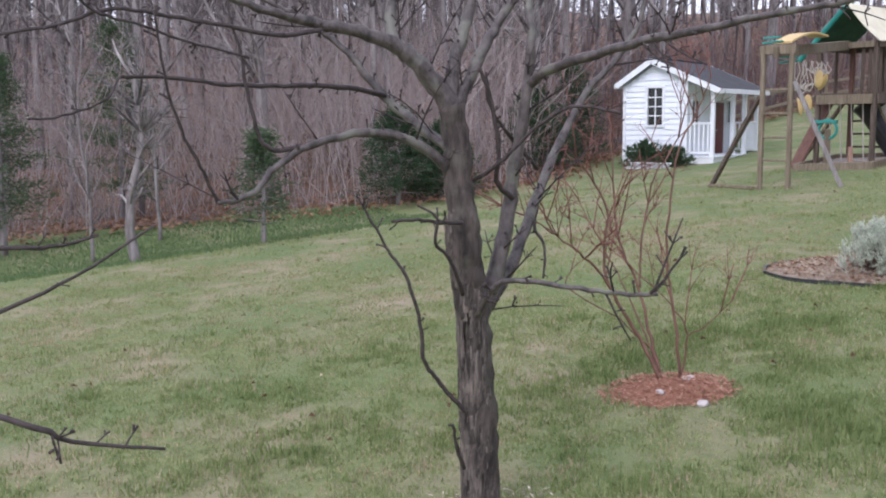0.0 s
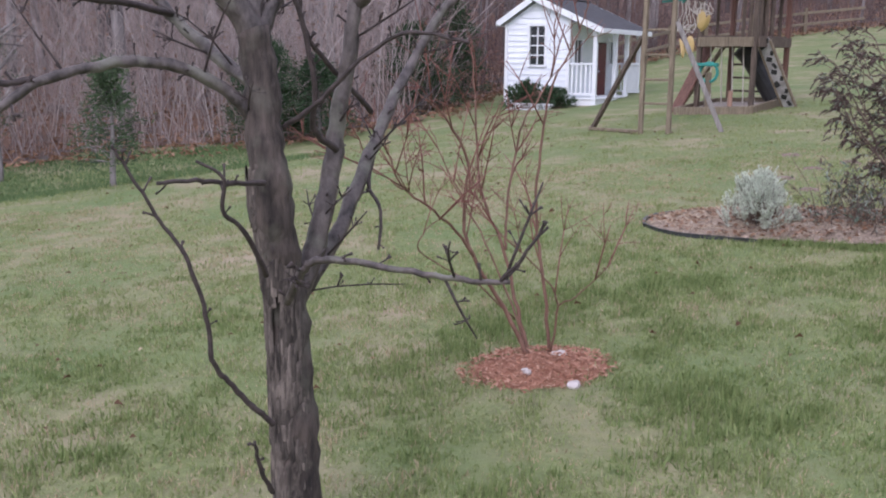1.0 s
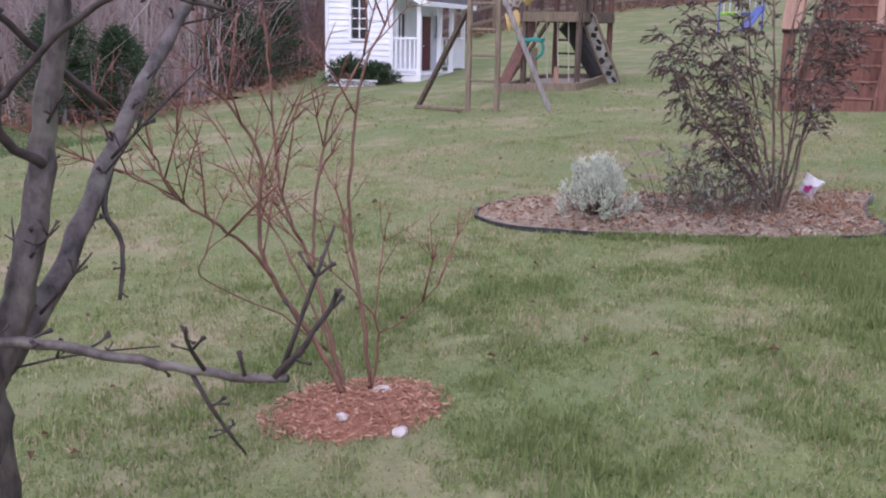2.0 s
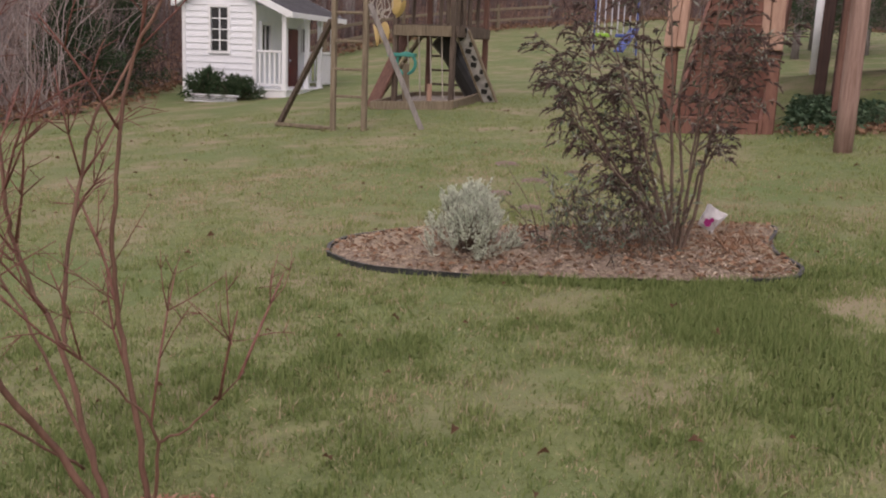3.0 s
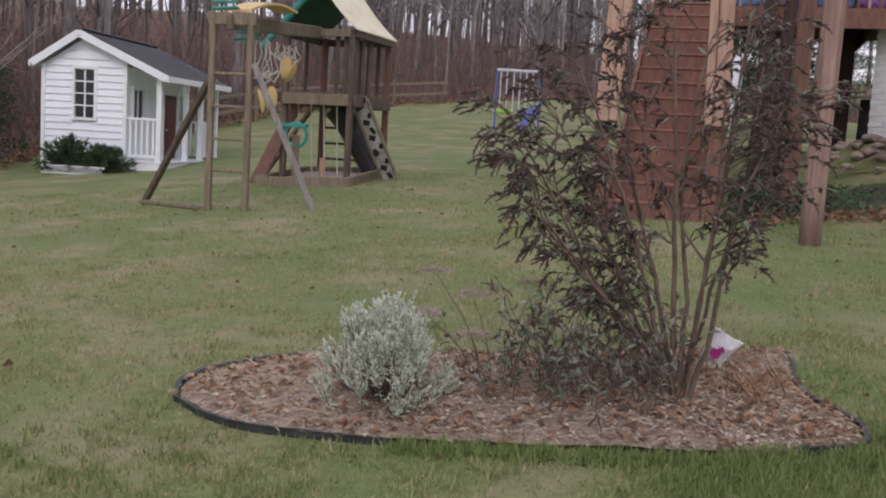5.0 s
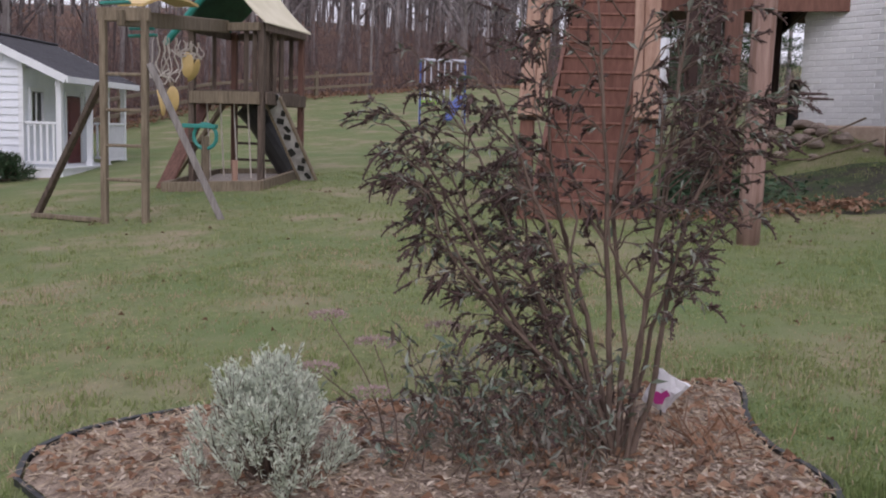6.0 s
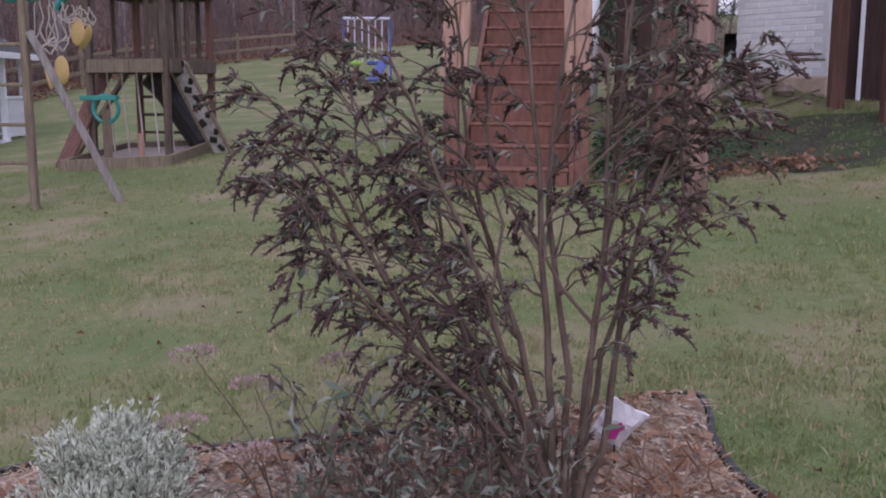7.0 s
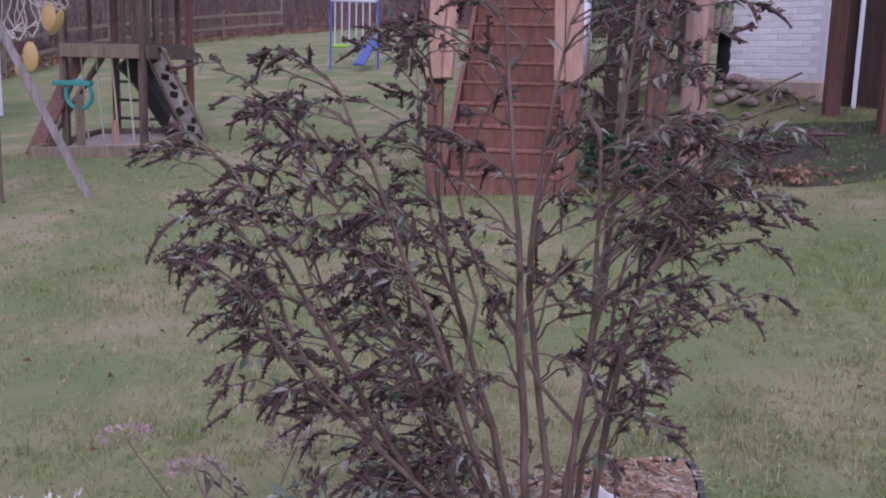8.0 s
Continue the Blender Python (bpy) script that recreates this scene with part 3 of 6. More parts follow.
for i in range(1500):
    a, r = random.uniform(0, 6.283), math.sqrt(random.random())
    x, y = mx - 0.03 + r * 0.40 * math.cos(a), my - 0.08 + r * 0.33 * math.sin(a)
    z = height(x, y) + 0.008 + 0.065 * max(0, 1 - r * r)
    g.leaf((x, y, z), heading(random.uniform(1.1, 1.9), random.uniform(0, 6.283)), (random.gauss(0, 0.4), random.gauss(0, 0.4), 1), random.uniform(0.015, 0.05), random.uniform(0.006, 0.016), 0.15)
tagged(g.make("bark_chips", REDCHIPS, mound), "loose red-brown bark chips", kind="stuff")


def stone(x, y, size, label, mat=PALESTONE, lift=0.3, z=None):
    bm = bmesh.new()
    bmesh.ops.create_icosphere(bm, subdivisions=2, radius=1)
    o = random.uniform(0, 99)
    for v in bm.verts:
        v.co *= 1 + 0.35 * noise.noise(v.co * 1.3 + Vector((o, o, 0)))
        v.co = Vector((v.co.x * size, v.co.y * size * 0.8, v.co.z * size * 0.5))
    g = Geo()
    g.add(bm, pose(x, y, (height(x, y) if z is None else z) + size * lift, 0, 0, random.uniform(0, 360)))
    return tagged(g.make("stone", mat), label, "stone")


stone(1.425, 5.60, 0.045, "pale stone lying on the red mulch", z=mz + 0.04)
stone(1.22, 5.40, 0.035, "pale stone lying on the red mulch", z=mz + 0.02)
stone(1.42, 5.25, 0.04, "grey stone in the grass beside the mulch")

myrtle = thing("crape_myrtle", "leafless young crape myrtle with thin cinnamon stems", "shrub", pose(mx, my, mz))


def myrtle_stem(pts, a, b, branches):
    line = wander(pts, 5, 0.006)
    g = Geo().tube(line, taper(len(line), a * 1.1, b * 1.1), 7, 0.05)
    under(g.make("stem", MYRTLE, smooth=True), myrtle)
    t = Geo()
    for e in shoots(t, line[6:], branches + (3 if branches > 3 else 0), 0.42, 0.004, 5, spread=0.55, lift=0.55):
        for f in shoots(t, e, 4, 0.2, 0.0024, 4, spread=0.7, lift=0.3):
            shoots(t, f, 2, 0.09, 0.0016, 3, spread=0.8, lift=0.2)
    under(tagged(t.make("twig_cluster", MYRTLE_TWIG, smooth=True), kind="stuff"), myrtle)


myrtle_stem([(1.29, 5.61, -0.26), (1.14, 5.62, 0.05), (0.97, 5.58, 0.33), (0.92, 5.59, 0.54), (0.94, 5.59, 0.80), (0.81, 5.55, 1.02), (0.70, 5.50, 1.11)], 0.011, 0.004, 5)
myrtle_stem([(0.97, 5.58, 0.33), (0.85, 5.49, 0.49), (0.71, 5.40, 0.62), (0.61, 5.35, 0.70), (0.54, 5.30, 0.87), (0.51, 5.25, 1.07)], 0.007, 0.003, 4)
myrtle_stem([(0.62, 5.35, 0.69), (0.50, 5.30, 0.77), (0.40, 5.25, 0.82)], 0.004, 0.002, 3)
myrtle_stem([(1.29, 5.64, -0.26), (1.22, 5.70, 0.02), (1.16, 5.76, 0.30), (1.05, 5.83, 0.58), (1.02, 5.83, 0.78), (1.00, 5.88, 1.19), (0.99, 5.93, 1.37)], 0.010, 0.003, 5)
myrtle_stem([(1.16, 5.76, 0.32), (1.17, 5.81, 0.49), (1.23, 5.91, 0.81), (1.27, 5.90, 0.98), (1.40, 5.93, 1.19), (1.43, 5.97, 1.49)], 0.007, 0.003, 4)
myrtle_stem([(1.38, 5.64, -0.20), (1.35, 5.65, 0.12), (1.31, 5.69, 0.41), (1.30, 5.69, 0.62), (1.33, 5.68, 0.97), (1.37, 5.68, 1.17), (1.48, 5.65, 1.42), (1.52, 5.64, 1.55)], 0.009, 0.003, 4)
myrtle_stem([(1.38, 5.62, -0.19), (1.40, 5.57, 0.07), (1.32, 5.53, 0.23), (1.14, 5.51, 0.42)], 0.006, 0.002, 3)
myrtle_stem([(1.40, 5.57, 0.07), (1.50, 5.49, 0.16), (1.62, 5.41, 0.32)], 0.004, 0.002, 2)
myrtle_stem([(1.20, 5.66, -0.02), (1.00, 5.53, 0.18), (0.71, 5.40, 0.37), (0.70, 5.35, 0.47), (0.82, 5.35, 0.59)], 0.004, 0.002, 3)
myrtle_stem([(1.28, 5.67, -0.23), (1.18, 5.81, 0.09), (1.05, 5.93, 0.39), (0.89, 6.04, 0.70), (0.79, 6.10, 0.94)], 0.006, 0.002, 3)

# ---- garden bed ----
BED = [(2.84, 8.80), (2.95, 8.35), (3.3, 7.92), (3.8, 7.55), (4.35, 7.15), (4.75, 6.93), (4.97, 6.89), (5.12, 7.05), (5.22, 7.35), (5.42, 7.64), (5.70, 7.92), (5.55, 8.05), (5.2, 8.20), (4.7, 8.42), (4.2, 8.75), (3.7, 9.10), (3.25, 9.17), (2.95, 9.05)]
ring = wander([(x, y, 0) for x, y in BED] + [(*BED[0], 0)], 5, 0.004)[:-1]
cx, cy = 4.2, 8.0
g = Geo()
for p in ring:
    n = Vector((p.x - cx, p.y - cy, 0)).normalized() * 0.009
    z = height(p.x, p.y)
    h = 0.03 + 0.03 * noise.noise((p.x * 1.1, p.y * 1.1, 4)) - (0.06 if 3.45 < p.x < 4.65 and p.y < 8 else 0)
    for q, dz in ((p + n, -0.03), (p + n, h - 0.004), (p + n * 1.4, h + 0.008), (p - n * 1.4, h + 0.008), (p - n, h - 0.004), (p - n, -0.03)):
        g.v.append((q.x, q.y, z + dz))
k = len(ring)
g.f = [(6 * i + a, 6 * i + (a + 1), 6 * ((i + 1) % k) + a + 1, 6 * ((i + 1) % k) + a) for i in range(k) for a in range(5)]
tagged(g.make("bed_edging", EDGING, smooth=False), "black plastic lawn edging round the garden bed", "edging")


def bed_height(x, y, f):
    return height(x, y) + 0.02 + 0.07 * (1 - f ** 3) + 0.012 * noise.noise((x * 5, y * 5, 1))


g = Geo()
R = 12
for j in range(R + 1):
    for p in ring:
        f = 0.985 * j / R
        x, y = cx + (p.x - cx) * f, cy + (p.y - cy) * f
        g.v.append((x, y, bed_height(x, y, f)))
g.f = [(j * k + i, j * k + (i + 1) % k, (j + 1) * k + (i + 1) % k, (j + 1) * k + i) for j in range(R) for i in range(k)]
bed = tagged(g.make("garden_bed", MULCH, smooth=True), "mulched garden bed with straw, leaves and bark", "garden bed")
chips, straw, dead = Geo(), Geo(), Geo()
for i in range(17000):
    p, f = random.choice(ring), math.sqrt(random.random()) * 0.975
    x, y = cx + (p.x - cx) * f + random.uniform(-0.04, 0.04), cy + (p.y - cy) * f + random.uniform(-0.04, 0.04)
    z = bed_height(x, y, f) + 0.008
    turn, nn = random.uniform(0, 6.283), (random.gauss(0, 0.5), random.gauss(0, 0.5), 1)
    west = x - 0.6 * (y - 8) < 3.4 or x > 5.0
    u = random.random()
    if u < (0.62 if west else 0.24):
        straw.leaf((x, y, z), heading(random.uniform(1.2, 1.75), turn), nn, random.uniform(0.04, 0.095), 0.0038, 0.05)
    elif u < 0.93:
        chips.leaf((x, y, z), heading(random.uniform(1.1, 1.9), turn), nn, random.uniform(0.012, 0.042), random.uniform(0.005, 0.014), 0.15)
    else:
        dead.leaf((x, y, z + 0.005), heading(random.uniform(1.0, 1.8), turn), nn, random.uniform(0.03, 0.07), random.uniform(0.02, 0.04), 0.35)
tagged(chips.make("bark_chips", CHIPS, bed), kind="stuff")
tagged(straw.make("straw", STRAW, bed), "dry pale pine straw", kind="stuff")
tagged(dead.make("dead_leaves", LITTER, bed), "curled brown leaves", kind="stuff")


# silver-leaved shrub
sx, sy = 3.55, 8.16
sz = height(sx, sy) + 0.06
shrub = thing("silver_shrub", "rounded silvery grey-green lavender shrub", "shrub", pose(sx, sy, sz))
st, lf = Geo(), Geo()
for i in range(165):
    # tufts of upright shoots over a lumpy dome
    tilt, turn = min(1.5, abs(random.gauss(0, 0.85))), random.uniform(0, 6.283)
    d = heading(tilt, turn)
    lump = 0.82 + 0.38 * noise.noise((d.x * 2.2 + 3, d.y * 2.2, d.z * 2.2)) + random.uniform(0, 0.16)
    root = Vector((sx, sy, sz)) + Vector((d.x, d.y, 0)) * 0.05
    base = Vector((sx, sy, sz)) + Vector((d.x * 0.25, d.y * 0.25, -0.02 + d.z * 0.30)) * lump
    st.tube([root, root.lerp(base, 0.6) + Vector((0, 0, -0.03)), base], [0.005, 0.004, 0.003], 4)
    for q in range(14):
        w = (d + Vector([random.gauss(0, 0.5) for _ in range(3)])).normalized()
        lf.leaf(root.lerp(base, random.uniform(0.5, 1.0)), w, Vector([random.gauss(0, 1) for _ in range(3)]), random.uniform(0.02, 0.035), 0.007, 0.15)
    for k in range(random.randint(4, 6)):
        way = (Vector((d.x * 0.45, d.y * 0.45, 1.0)) + Vector([random.gauss(0, 0.26) for _ in range(3)])).normalized()
        n = random.uniform(0.08, 0.15) * (1.3 if random.random() < 0.1 else 1)
        tip = base + way * n
        st.tube([base, tip], [0.0025, 0.0012], 3)
        for q in range(30):
            t = random.random() ** 0.8
            w = (way * 1.0 + Vector([random.gauss(0, 0.42) for _ in range(3)])).normalized()
            lf.leaf(base.lerp(tip, t), w, Vector([random.gauss(0, 1) for _ in range(3)]), random.uniform(0.022, 0.038) * (1.1 - 0.4 * t), random.uniform(0.005, 0.0085), 0.15)
under(st.make("stem_cluster", BUSHSTEM), shrub)
under(tagged(lf.make("foliage", SILVER), "narrow silver-grey leaves", kind="stuff"), shrub)

# butterfly bush
random.seed(3)
bx, by = 4.62, 7.52
bz = height(bx, by) + 0.05
bush = thing("butterfly_bush", "large arching butterfly bush with spent brown flower spikes", "shrub", pose(bx, by, bz))
lat, dep = Vector((0.737, -0.676, 0)), Vector((0.676, 0.737, 0))
lf = Geo()


def spike_mesh(n, droop):
    """A spent flower spike along x: a core wrapped in small dark tufts, bending down to its tip."""
    g = Geo()
    axis = lambda f: Vector((n * f, 0, -droop * n * f * f))
    g.tube([axis(k / 5) for k in range(6)], [0.0035, 0.0048, 0.0048, 0.004, 0.003, 0.0015], 5)
    for k in range(int(n / 0.0042)):
        f = random.random() ** 0.9
        q = axis(f) + Vector([random.gauss(0, 0.0025) for _ in range(3)])
        w = Vector([random.gauss(0, 1) for _ in range(3)]) + Vector((0.9, 0, 0))
        g.leaf(q, w, Vector([random.gauss(0, 1) for _ in range(3)]), 0.017 * (1.2 - 0.7 * f), 0.0085, 0.3)
    me = bpy.data.meshes.new("flower_spike")
    me.from_pydata([tuple(v) for v in g.v], [], g.f)
    me.materials.append(SEEDHEAD)
    return me


SPIKES = [spike_mesh(0.035 + 0.0095 * k, (0.2, 0.5, 0.05)[k % 3]) for k in range(9)]
bpy.context.view_layer.update()
bush_inv = bush.matrix_world.inverted()


def spike(p, d, big):
    ob = new("flower_spike", SPIKES[min(8, max(0, int(random.gauss(big, 1.8))))])
    ob.parent = bush
    ob.matrix_parent_inverse = bush_inv
    side = Vector((-d.y, d.x, 0)).normalized()
    x = d.normalized()
    ob.matrix_basis = Matrix.Translation(p) @ Matrix((x, side, x.cross(side))).transposed().to_4x4()


def bush_leaf(p, d, n):
    d = (d + Vector([random.gauss(0, 0.5) for _ in range(3)]) - Vector((0, 0, 0.5))).normalized()
    lf.leaf(p, d, (random.gauss(0, 0.5), random.gauss(0, 0.5), 1), n, n * random.uniform(0.22, 0.34), 0.28)


def spray(g, p, d, n, big, dense):
    """An arching side twig hung with drooping spikes and leaves."""
    d = d.normalized()
    line = wander([p, p + d * n * 0.45 + Vector((0, 0, 0.03 * n)), p + d * n * 0.8 - Vector((0, 0, 0.03 * n)), p + d * n - Vector((0, 0, 0.14 * n))], 3, 0.006)
    g.tube(line, taper(len(line), 0.0032, 0.0013), 4)
    for k in range(3, len(line)):
        if random.random() < dense:
            w = (line[k] - line[k - 1]).normalized() + Vector((random.gauss(0, 0.5), random.gauss(0, 0.5), random.uniform(-0.6, 0.35)))
            spike(line[k], w, big)
        for _ in range(random.choice((1, 1, 2))):
            bush_leaf(line[k], d, random.uniform(0.022, 0.050))
    spike(line[-1], line[-1] - line[-2], big + 1.5)
    return line


# main stems fan out of one crown: (reach along the bed, height, lean in depth)
for l, h, dp in ((-0.72, 1.00, -0.10), (-0.64, 1.20, 0.16), (-0.50, 1.34, -0.14), (-0.34, 1.48, 0.10), (-0.16, 1.60, -0.08), (0.0, 1.52, 0.18), (0.13, 1.55, -0.12), (0.21, 1.40, 0.08), (0.28, 1.22, -0.10), (-0.80, 1.16, 0.02), (-0.40, 0.98, 0.26), (0.06, 1.25, -0.24)):
    foot = Vector((bx, by, bz - 0.05)) + lat * (0.03 * l + random.gauss(0, 0.018)) + dep * random.gauss(0, 0.03)
    end = Vector((bx, by, bz + h)) + lat * l + dep * dp
    d = end - foot
    bow = Vector((d.x, d.y, 0)) * random.uniform(-0.04, 0.05)
    line = wander([foot, foot + d * 0.3 + bow, foot + d * 0.65 + bow * 1.1 + Vector((random.gauss(0, 0.03), random.gauss(0, 0.03), 0)), end], 5, 0.007)
    stem = under(Geo().tube(line, taper(len(line), random.uniform(0.010, 0.014), 0.0035), 7, 0.08).make("stem", BUSHSTEM, smooth=True), bush)
    g = Geo()
    outward = -lat if l < 0 else lat
    low = 5 if l < -0.3 else 7
    for k in range(low, len(line)):
        up = (line[k] - line[k - 1]).normalized()
        for q in range(3 if l < -0.1 or k > 10 else 2):
            side = outward * random.uniform(0.1, 1.1) + dep * random.gauss(0, 0.75) + up * random.uniform(0.2, 0.8)
            spray(g, line[k], side, random.uniform(0.12, 0.29), 3.2 if l < 0.05 else 2.2, 0.26 if l < 0.05 else 0.18)
        if random.random() < 0.5:
            bush_leaf(line[k], up, random.uniform(0.05, 0.095))
    # a fork that carries its own sprays
    p = line[8]
    fork = wander([p, p + d * 0.2 + lat * random.gauss(0, 0.08) + dep * random.gauss(0, 0.08), p + d * 0.45 + lat * random.gauss(0, 0.1) + dep * random.gauss(0, 0.16)], 4, 0.008)
    g.tube(fork, taper(len(fork), 0.006, 0.002), 5)
    for k in range(3, len(fork)):
        spray(g, fork[k], outward * 0.6 + dep * random.gauss(0, 0.8) + Vector((0, 0, random.uniform(0.1, 0.9))), random.uniform(0.14, 0.28), 3, 0.28)
    under(tagged(g.make("side_branch", BUSHSTEM), kind="stuff"), bush)
# low, leafy shoots round the foot
for i in range(58):
    foot = Vector((bx, by, bz - 0.03)) + lat * random.uniform(-0.80, -0.02) + dep * random.gauss(-0.02, 0.17)
    d = heading(random.uniform(0.1, 0.7), random.uniform(0, 6.283))
    n = random.uniform(0.22, 0.55) * (1.1 - 0.4 * abs((foot - Vector((bx, by, bz))).dot(lat) + 0.45))
    line = wander([foot, foot + d * n * 0.4, foot + d * n * 0.75, foot + d * n + Vector((0, 0, -0.03))], 3, 0.01)
    g = Geo().tube(line, taper(len(line), 0.0035, 0.0012), 4)
    for q in range(22):
        bush_leaf(random.choice(line[2:]) + Vector([random.gauss(0, 0.025) for _ in range(3)]), d, random.uniform(0.03, 0.07))
    for q in range(2):
        spike(random.choice(line[4:]), d + Vector([random.gauss(0, 0.5) for _ in range(3)]) - Vector((0, 0, 0.4)), 1)
    under(g.make("low_shoot", BUSHSTEM), bush)
under(tagged(lf.make("foliage", BUSHLEAF), "drooping grey-green leaves", kind="stuff"), bush)

# dried flat flower heads on thin stalks
for (x, y, dx, dy, h) in ((4.02, 8.12, -0.18, 0.16, 0.50), (4.04, 8.08, -0.05, 0.12, 0.40), (4.0, 8.15, -0.24, 0.05, 0.33), (4.06, 8.05, 0.16, 0.02, 0.46), (4.0, 8.1, -0.10, -0.05, 0.26)):
    z = height(x, y) + 0.05
    plant = thing("dried_flower", "dried pinkish flat flower head on thin stalk", "flower", pose(x, y, z), "dried flowers in the bed")
    top = Vector((x + dx, y + dy, z + h))
    line = wander([(x, y, z - 0.03), (x + dx * 0.3, y + dy * 0.3, z + h * 0.5), top], 4, 0.004)
    under(Geo().tube(line, taper(len(line), 0.0035, 0.002), 5).make("stalk", BUSHSTEM), plant)
    g = Geo()
    for i in range(130):
        a, r = random.uniform(0, 6.283), 0.072 * math.sqrt(random.random())
        p = top + Vector((r * math.cos(a), r * math.sin(a), 0.012 - 3 * r * r + random.uniform(0, 0.012)))
        g.leaf(p, heading(random.uniform(0, 1.2), a), (random.gauss(0, 1), random.gauss(0, 1), 0.4), 0.016, 0.008, 0.3)
    under(g.make("flower_head", SEDUM), plant)

# a crumpled plant wrapper
px, py = 4.955, 7.66
pz = height(px, py) + 0.06
wrap = thing("plant_wrapper", "crumpled white plastic plant wrapper printed magenta", "packaging", pose(px, py, pz))
WRAPPED = pose(px, py, pz + 0.15, 18, 28, -38)
bm = bmesh.new()
bmesh.ops.create_cube(bm, size=1)
bmesh.ops.subdivide_edges(bm, edges=bm.edges[:], cuts=5, use_grid_fill=True)
for v in bm.verts:
    x, z = v.co.x, v.co.z
    puff = 0.25 + 1.1 * max(0, 0.25 - x * x) ** 0.5 * max(0, 0.25 - z * z) ** 0.5 * 4
    v.co = Vector((x * 0.125 * (1 + 0.25 * z), v.co.y * 0.03 * puff, z * 0.155))
    v.co += Vector([noise.noise(v.co * 24 + Vector((k * 7, 0, 0))) * 0.013 for k in range(3)])
g = Geo()
g.add(bm, WRAPPED)
under(g.make("sleeve", WRAPPER), wrap)
g = Geo()
g.prism([(-0.028, -0.03), (-0.005, -0.045), (0.018, -0.03), (0.012, 0.0), (0.022, 0.018), (0.0, 0.03), (-0.01, 0.005), (-0.03, 0.004)], 0.006, WRAPPED @ pose(0, -0.029, -0.005))
under(g.make("print", MAGENTA, label="magenta print"), wrap)
under(Geo().tube([(px + 0.02, py + 0.02, pz - 0.05), (px + 0.01, py + 0.02, pz + 0.10)], [0.004, 0.004], 6).make("stake", BLACKPLASTIC), wrap)
# cut dry stalks beside it
g = Geo()
for i in range(160):
    x, y = 4.95 + random.gauss(0, 0.13), 7.46 + random.gauss(0, 0.1)
    g.leaf((x, y, height(x, y) + 0.05), heading(random.uniform(0.5, 1.5), random.uniform(0, 6.283)), (random.gauss(0, 1), random.gauss(0, 1), 1), random.uniform(0.08, 0.2), 0.008, 0.1)
tagged(g.make("cut_stalks", LITTER), "heap of dry reddish cut stalks", "plant debris", kind="stuff")


# ---- playhouse ----
def up_from(g, m, lo, hi, cut=0.004):
    return g.box(lo, hi, m, cut)


PF = Vector((5.79, 22.17, 0))
pz = 0.20
# local axes: x from the porch front to the back, y along the front, away from the path
PM = Matrix(((-0.815, 0.577, 0, PF.x), (0.577, 0.815, 0, PF.y), (0, 0, 1, pz), (0, 0, 0, 1)))
house = thing("playhouse", "small white clapboard playhouse with dark shingle roof and porch", "playhouse", PM)
LEN, ROOM0, ROOM1 = 3.0, 0.66, 2.20
EAVE_B, RIDGE, RIDGE_X, EAVE_F = 1.84, 2.40, 1.47, 1.68


def hpart(name, g, mat, label="", parent=house):
    return g.make(name, mat, parent, label)


def slope_front(x):
    return RIDGE - 0.06 - (RIDGE_X - x) * (RIDGE - EAVE_F) / (RIDGE_X + 0.16)


def slope_back(x):
    return RIDGE - 0.06 - (x - RIDGE_X) * (RIDGE - EAVE_B) / (ROOM1 + 0.14 - RIDGE_X)


FLOOR = 0.22
# gable wall core with the window opening, then lapped boards
WX0, WX1, WZ0, WZ1 = 1.24, 1.60, 0.93, 1.78


def gable_core(y0, d):
    top = lambda x: min(slope_front(x), slope_back(x)) - 0.03
    g = Geo()
    g.prism([(ROOM0, FLOOR - 0.14), (WX0, FLOOR - 0.14), (WX0, top(WX0)), (ROOM0, top(ROOM0))], d, pose(0, y0, 0))
    g.prism([(WX1, FLOOR - 0.14), (ROOM1, FLOOR - 0.14), (ROOM1, top(ROOM1)), (WX1, top(WX1))], d, pose(0, y0, 0))
    g.prism([(WX0, FLOOR - 0.14), (WX1, FLOOR - 0.14), (WX1, WZ0), (WX0, WZ0)], d, pose(0, y0, 0))
    g.prism([(WX0, WZ1), (WX1, WZ1), (WX1, top(WX1)), (RIDGE_X, top(RIDGE_X)), (WX0, top(WX0))], d, pose(0, y0, 0))
    return g


hpart("wall", gable_core(0.03, 0.08), WHITE)
hpart("wall", gable_core(LEN - 0.11, 0.08), WHITE)
g = Geo().box((ROOM1 - 0.08, 0.11, FLOOR - 0.14), (ROOM1, LEN - 0.11, EAVE_B - 0.02))
hpart("wall", g, WHITE)
# porch-side wall with door and window openings
DY0, DY1, DZ = 1.74, 2.36, 1.46
for lo, hi in (((0.11), 0.30), (0.74, DY0), (DY1, 2.48), (2.8, LEN - 0.11)):
    hpart("wall", Geo().box((ROOM0, lo, FLOOR), (ROOM0 + 0.08, hi, 1.86)), WHITE)
for lo, hi, z0, z1 in ((0.30, 0.74, FLOOR, 0.95), (0.30, 0.74, 1.48, 1.86), (DY0, DY1, DZ, 1.86), (2.48, 2.8, FLOOR, 0.95), (2.48, 2.8, 1.48, 1.86)):
    hpart("wall", Geo().box((ROOM0, lo, z0), (ROOM0 + 0.08, hi, z1)), WHITE)
N = 16
step = 0.125
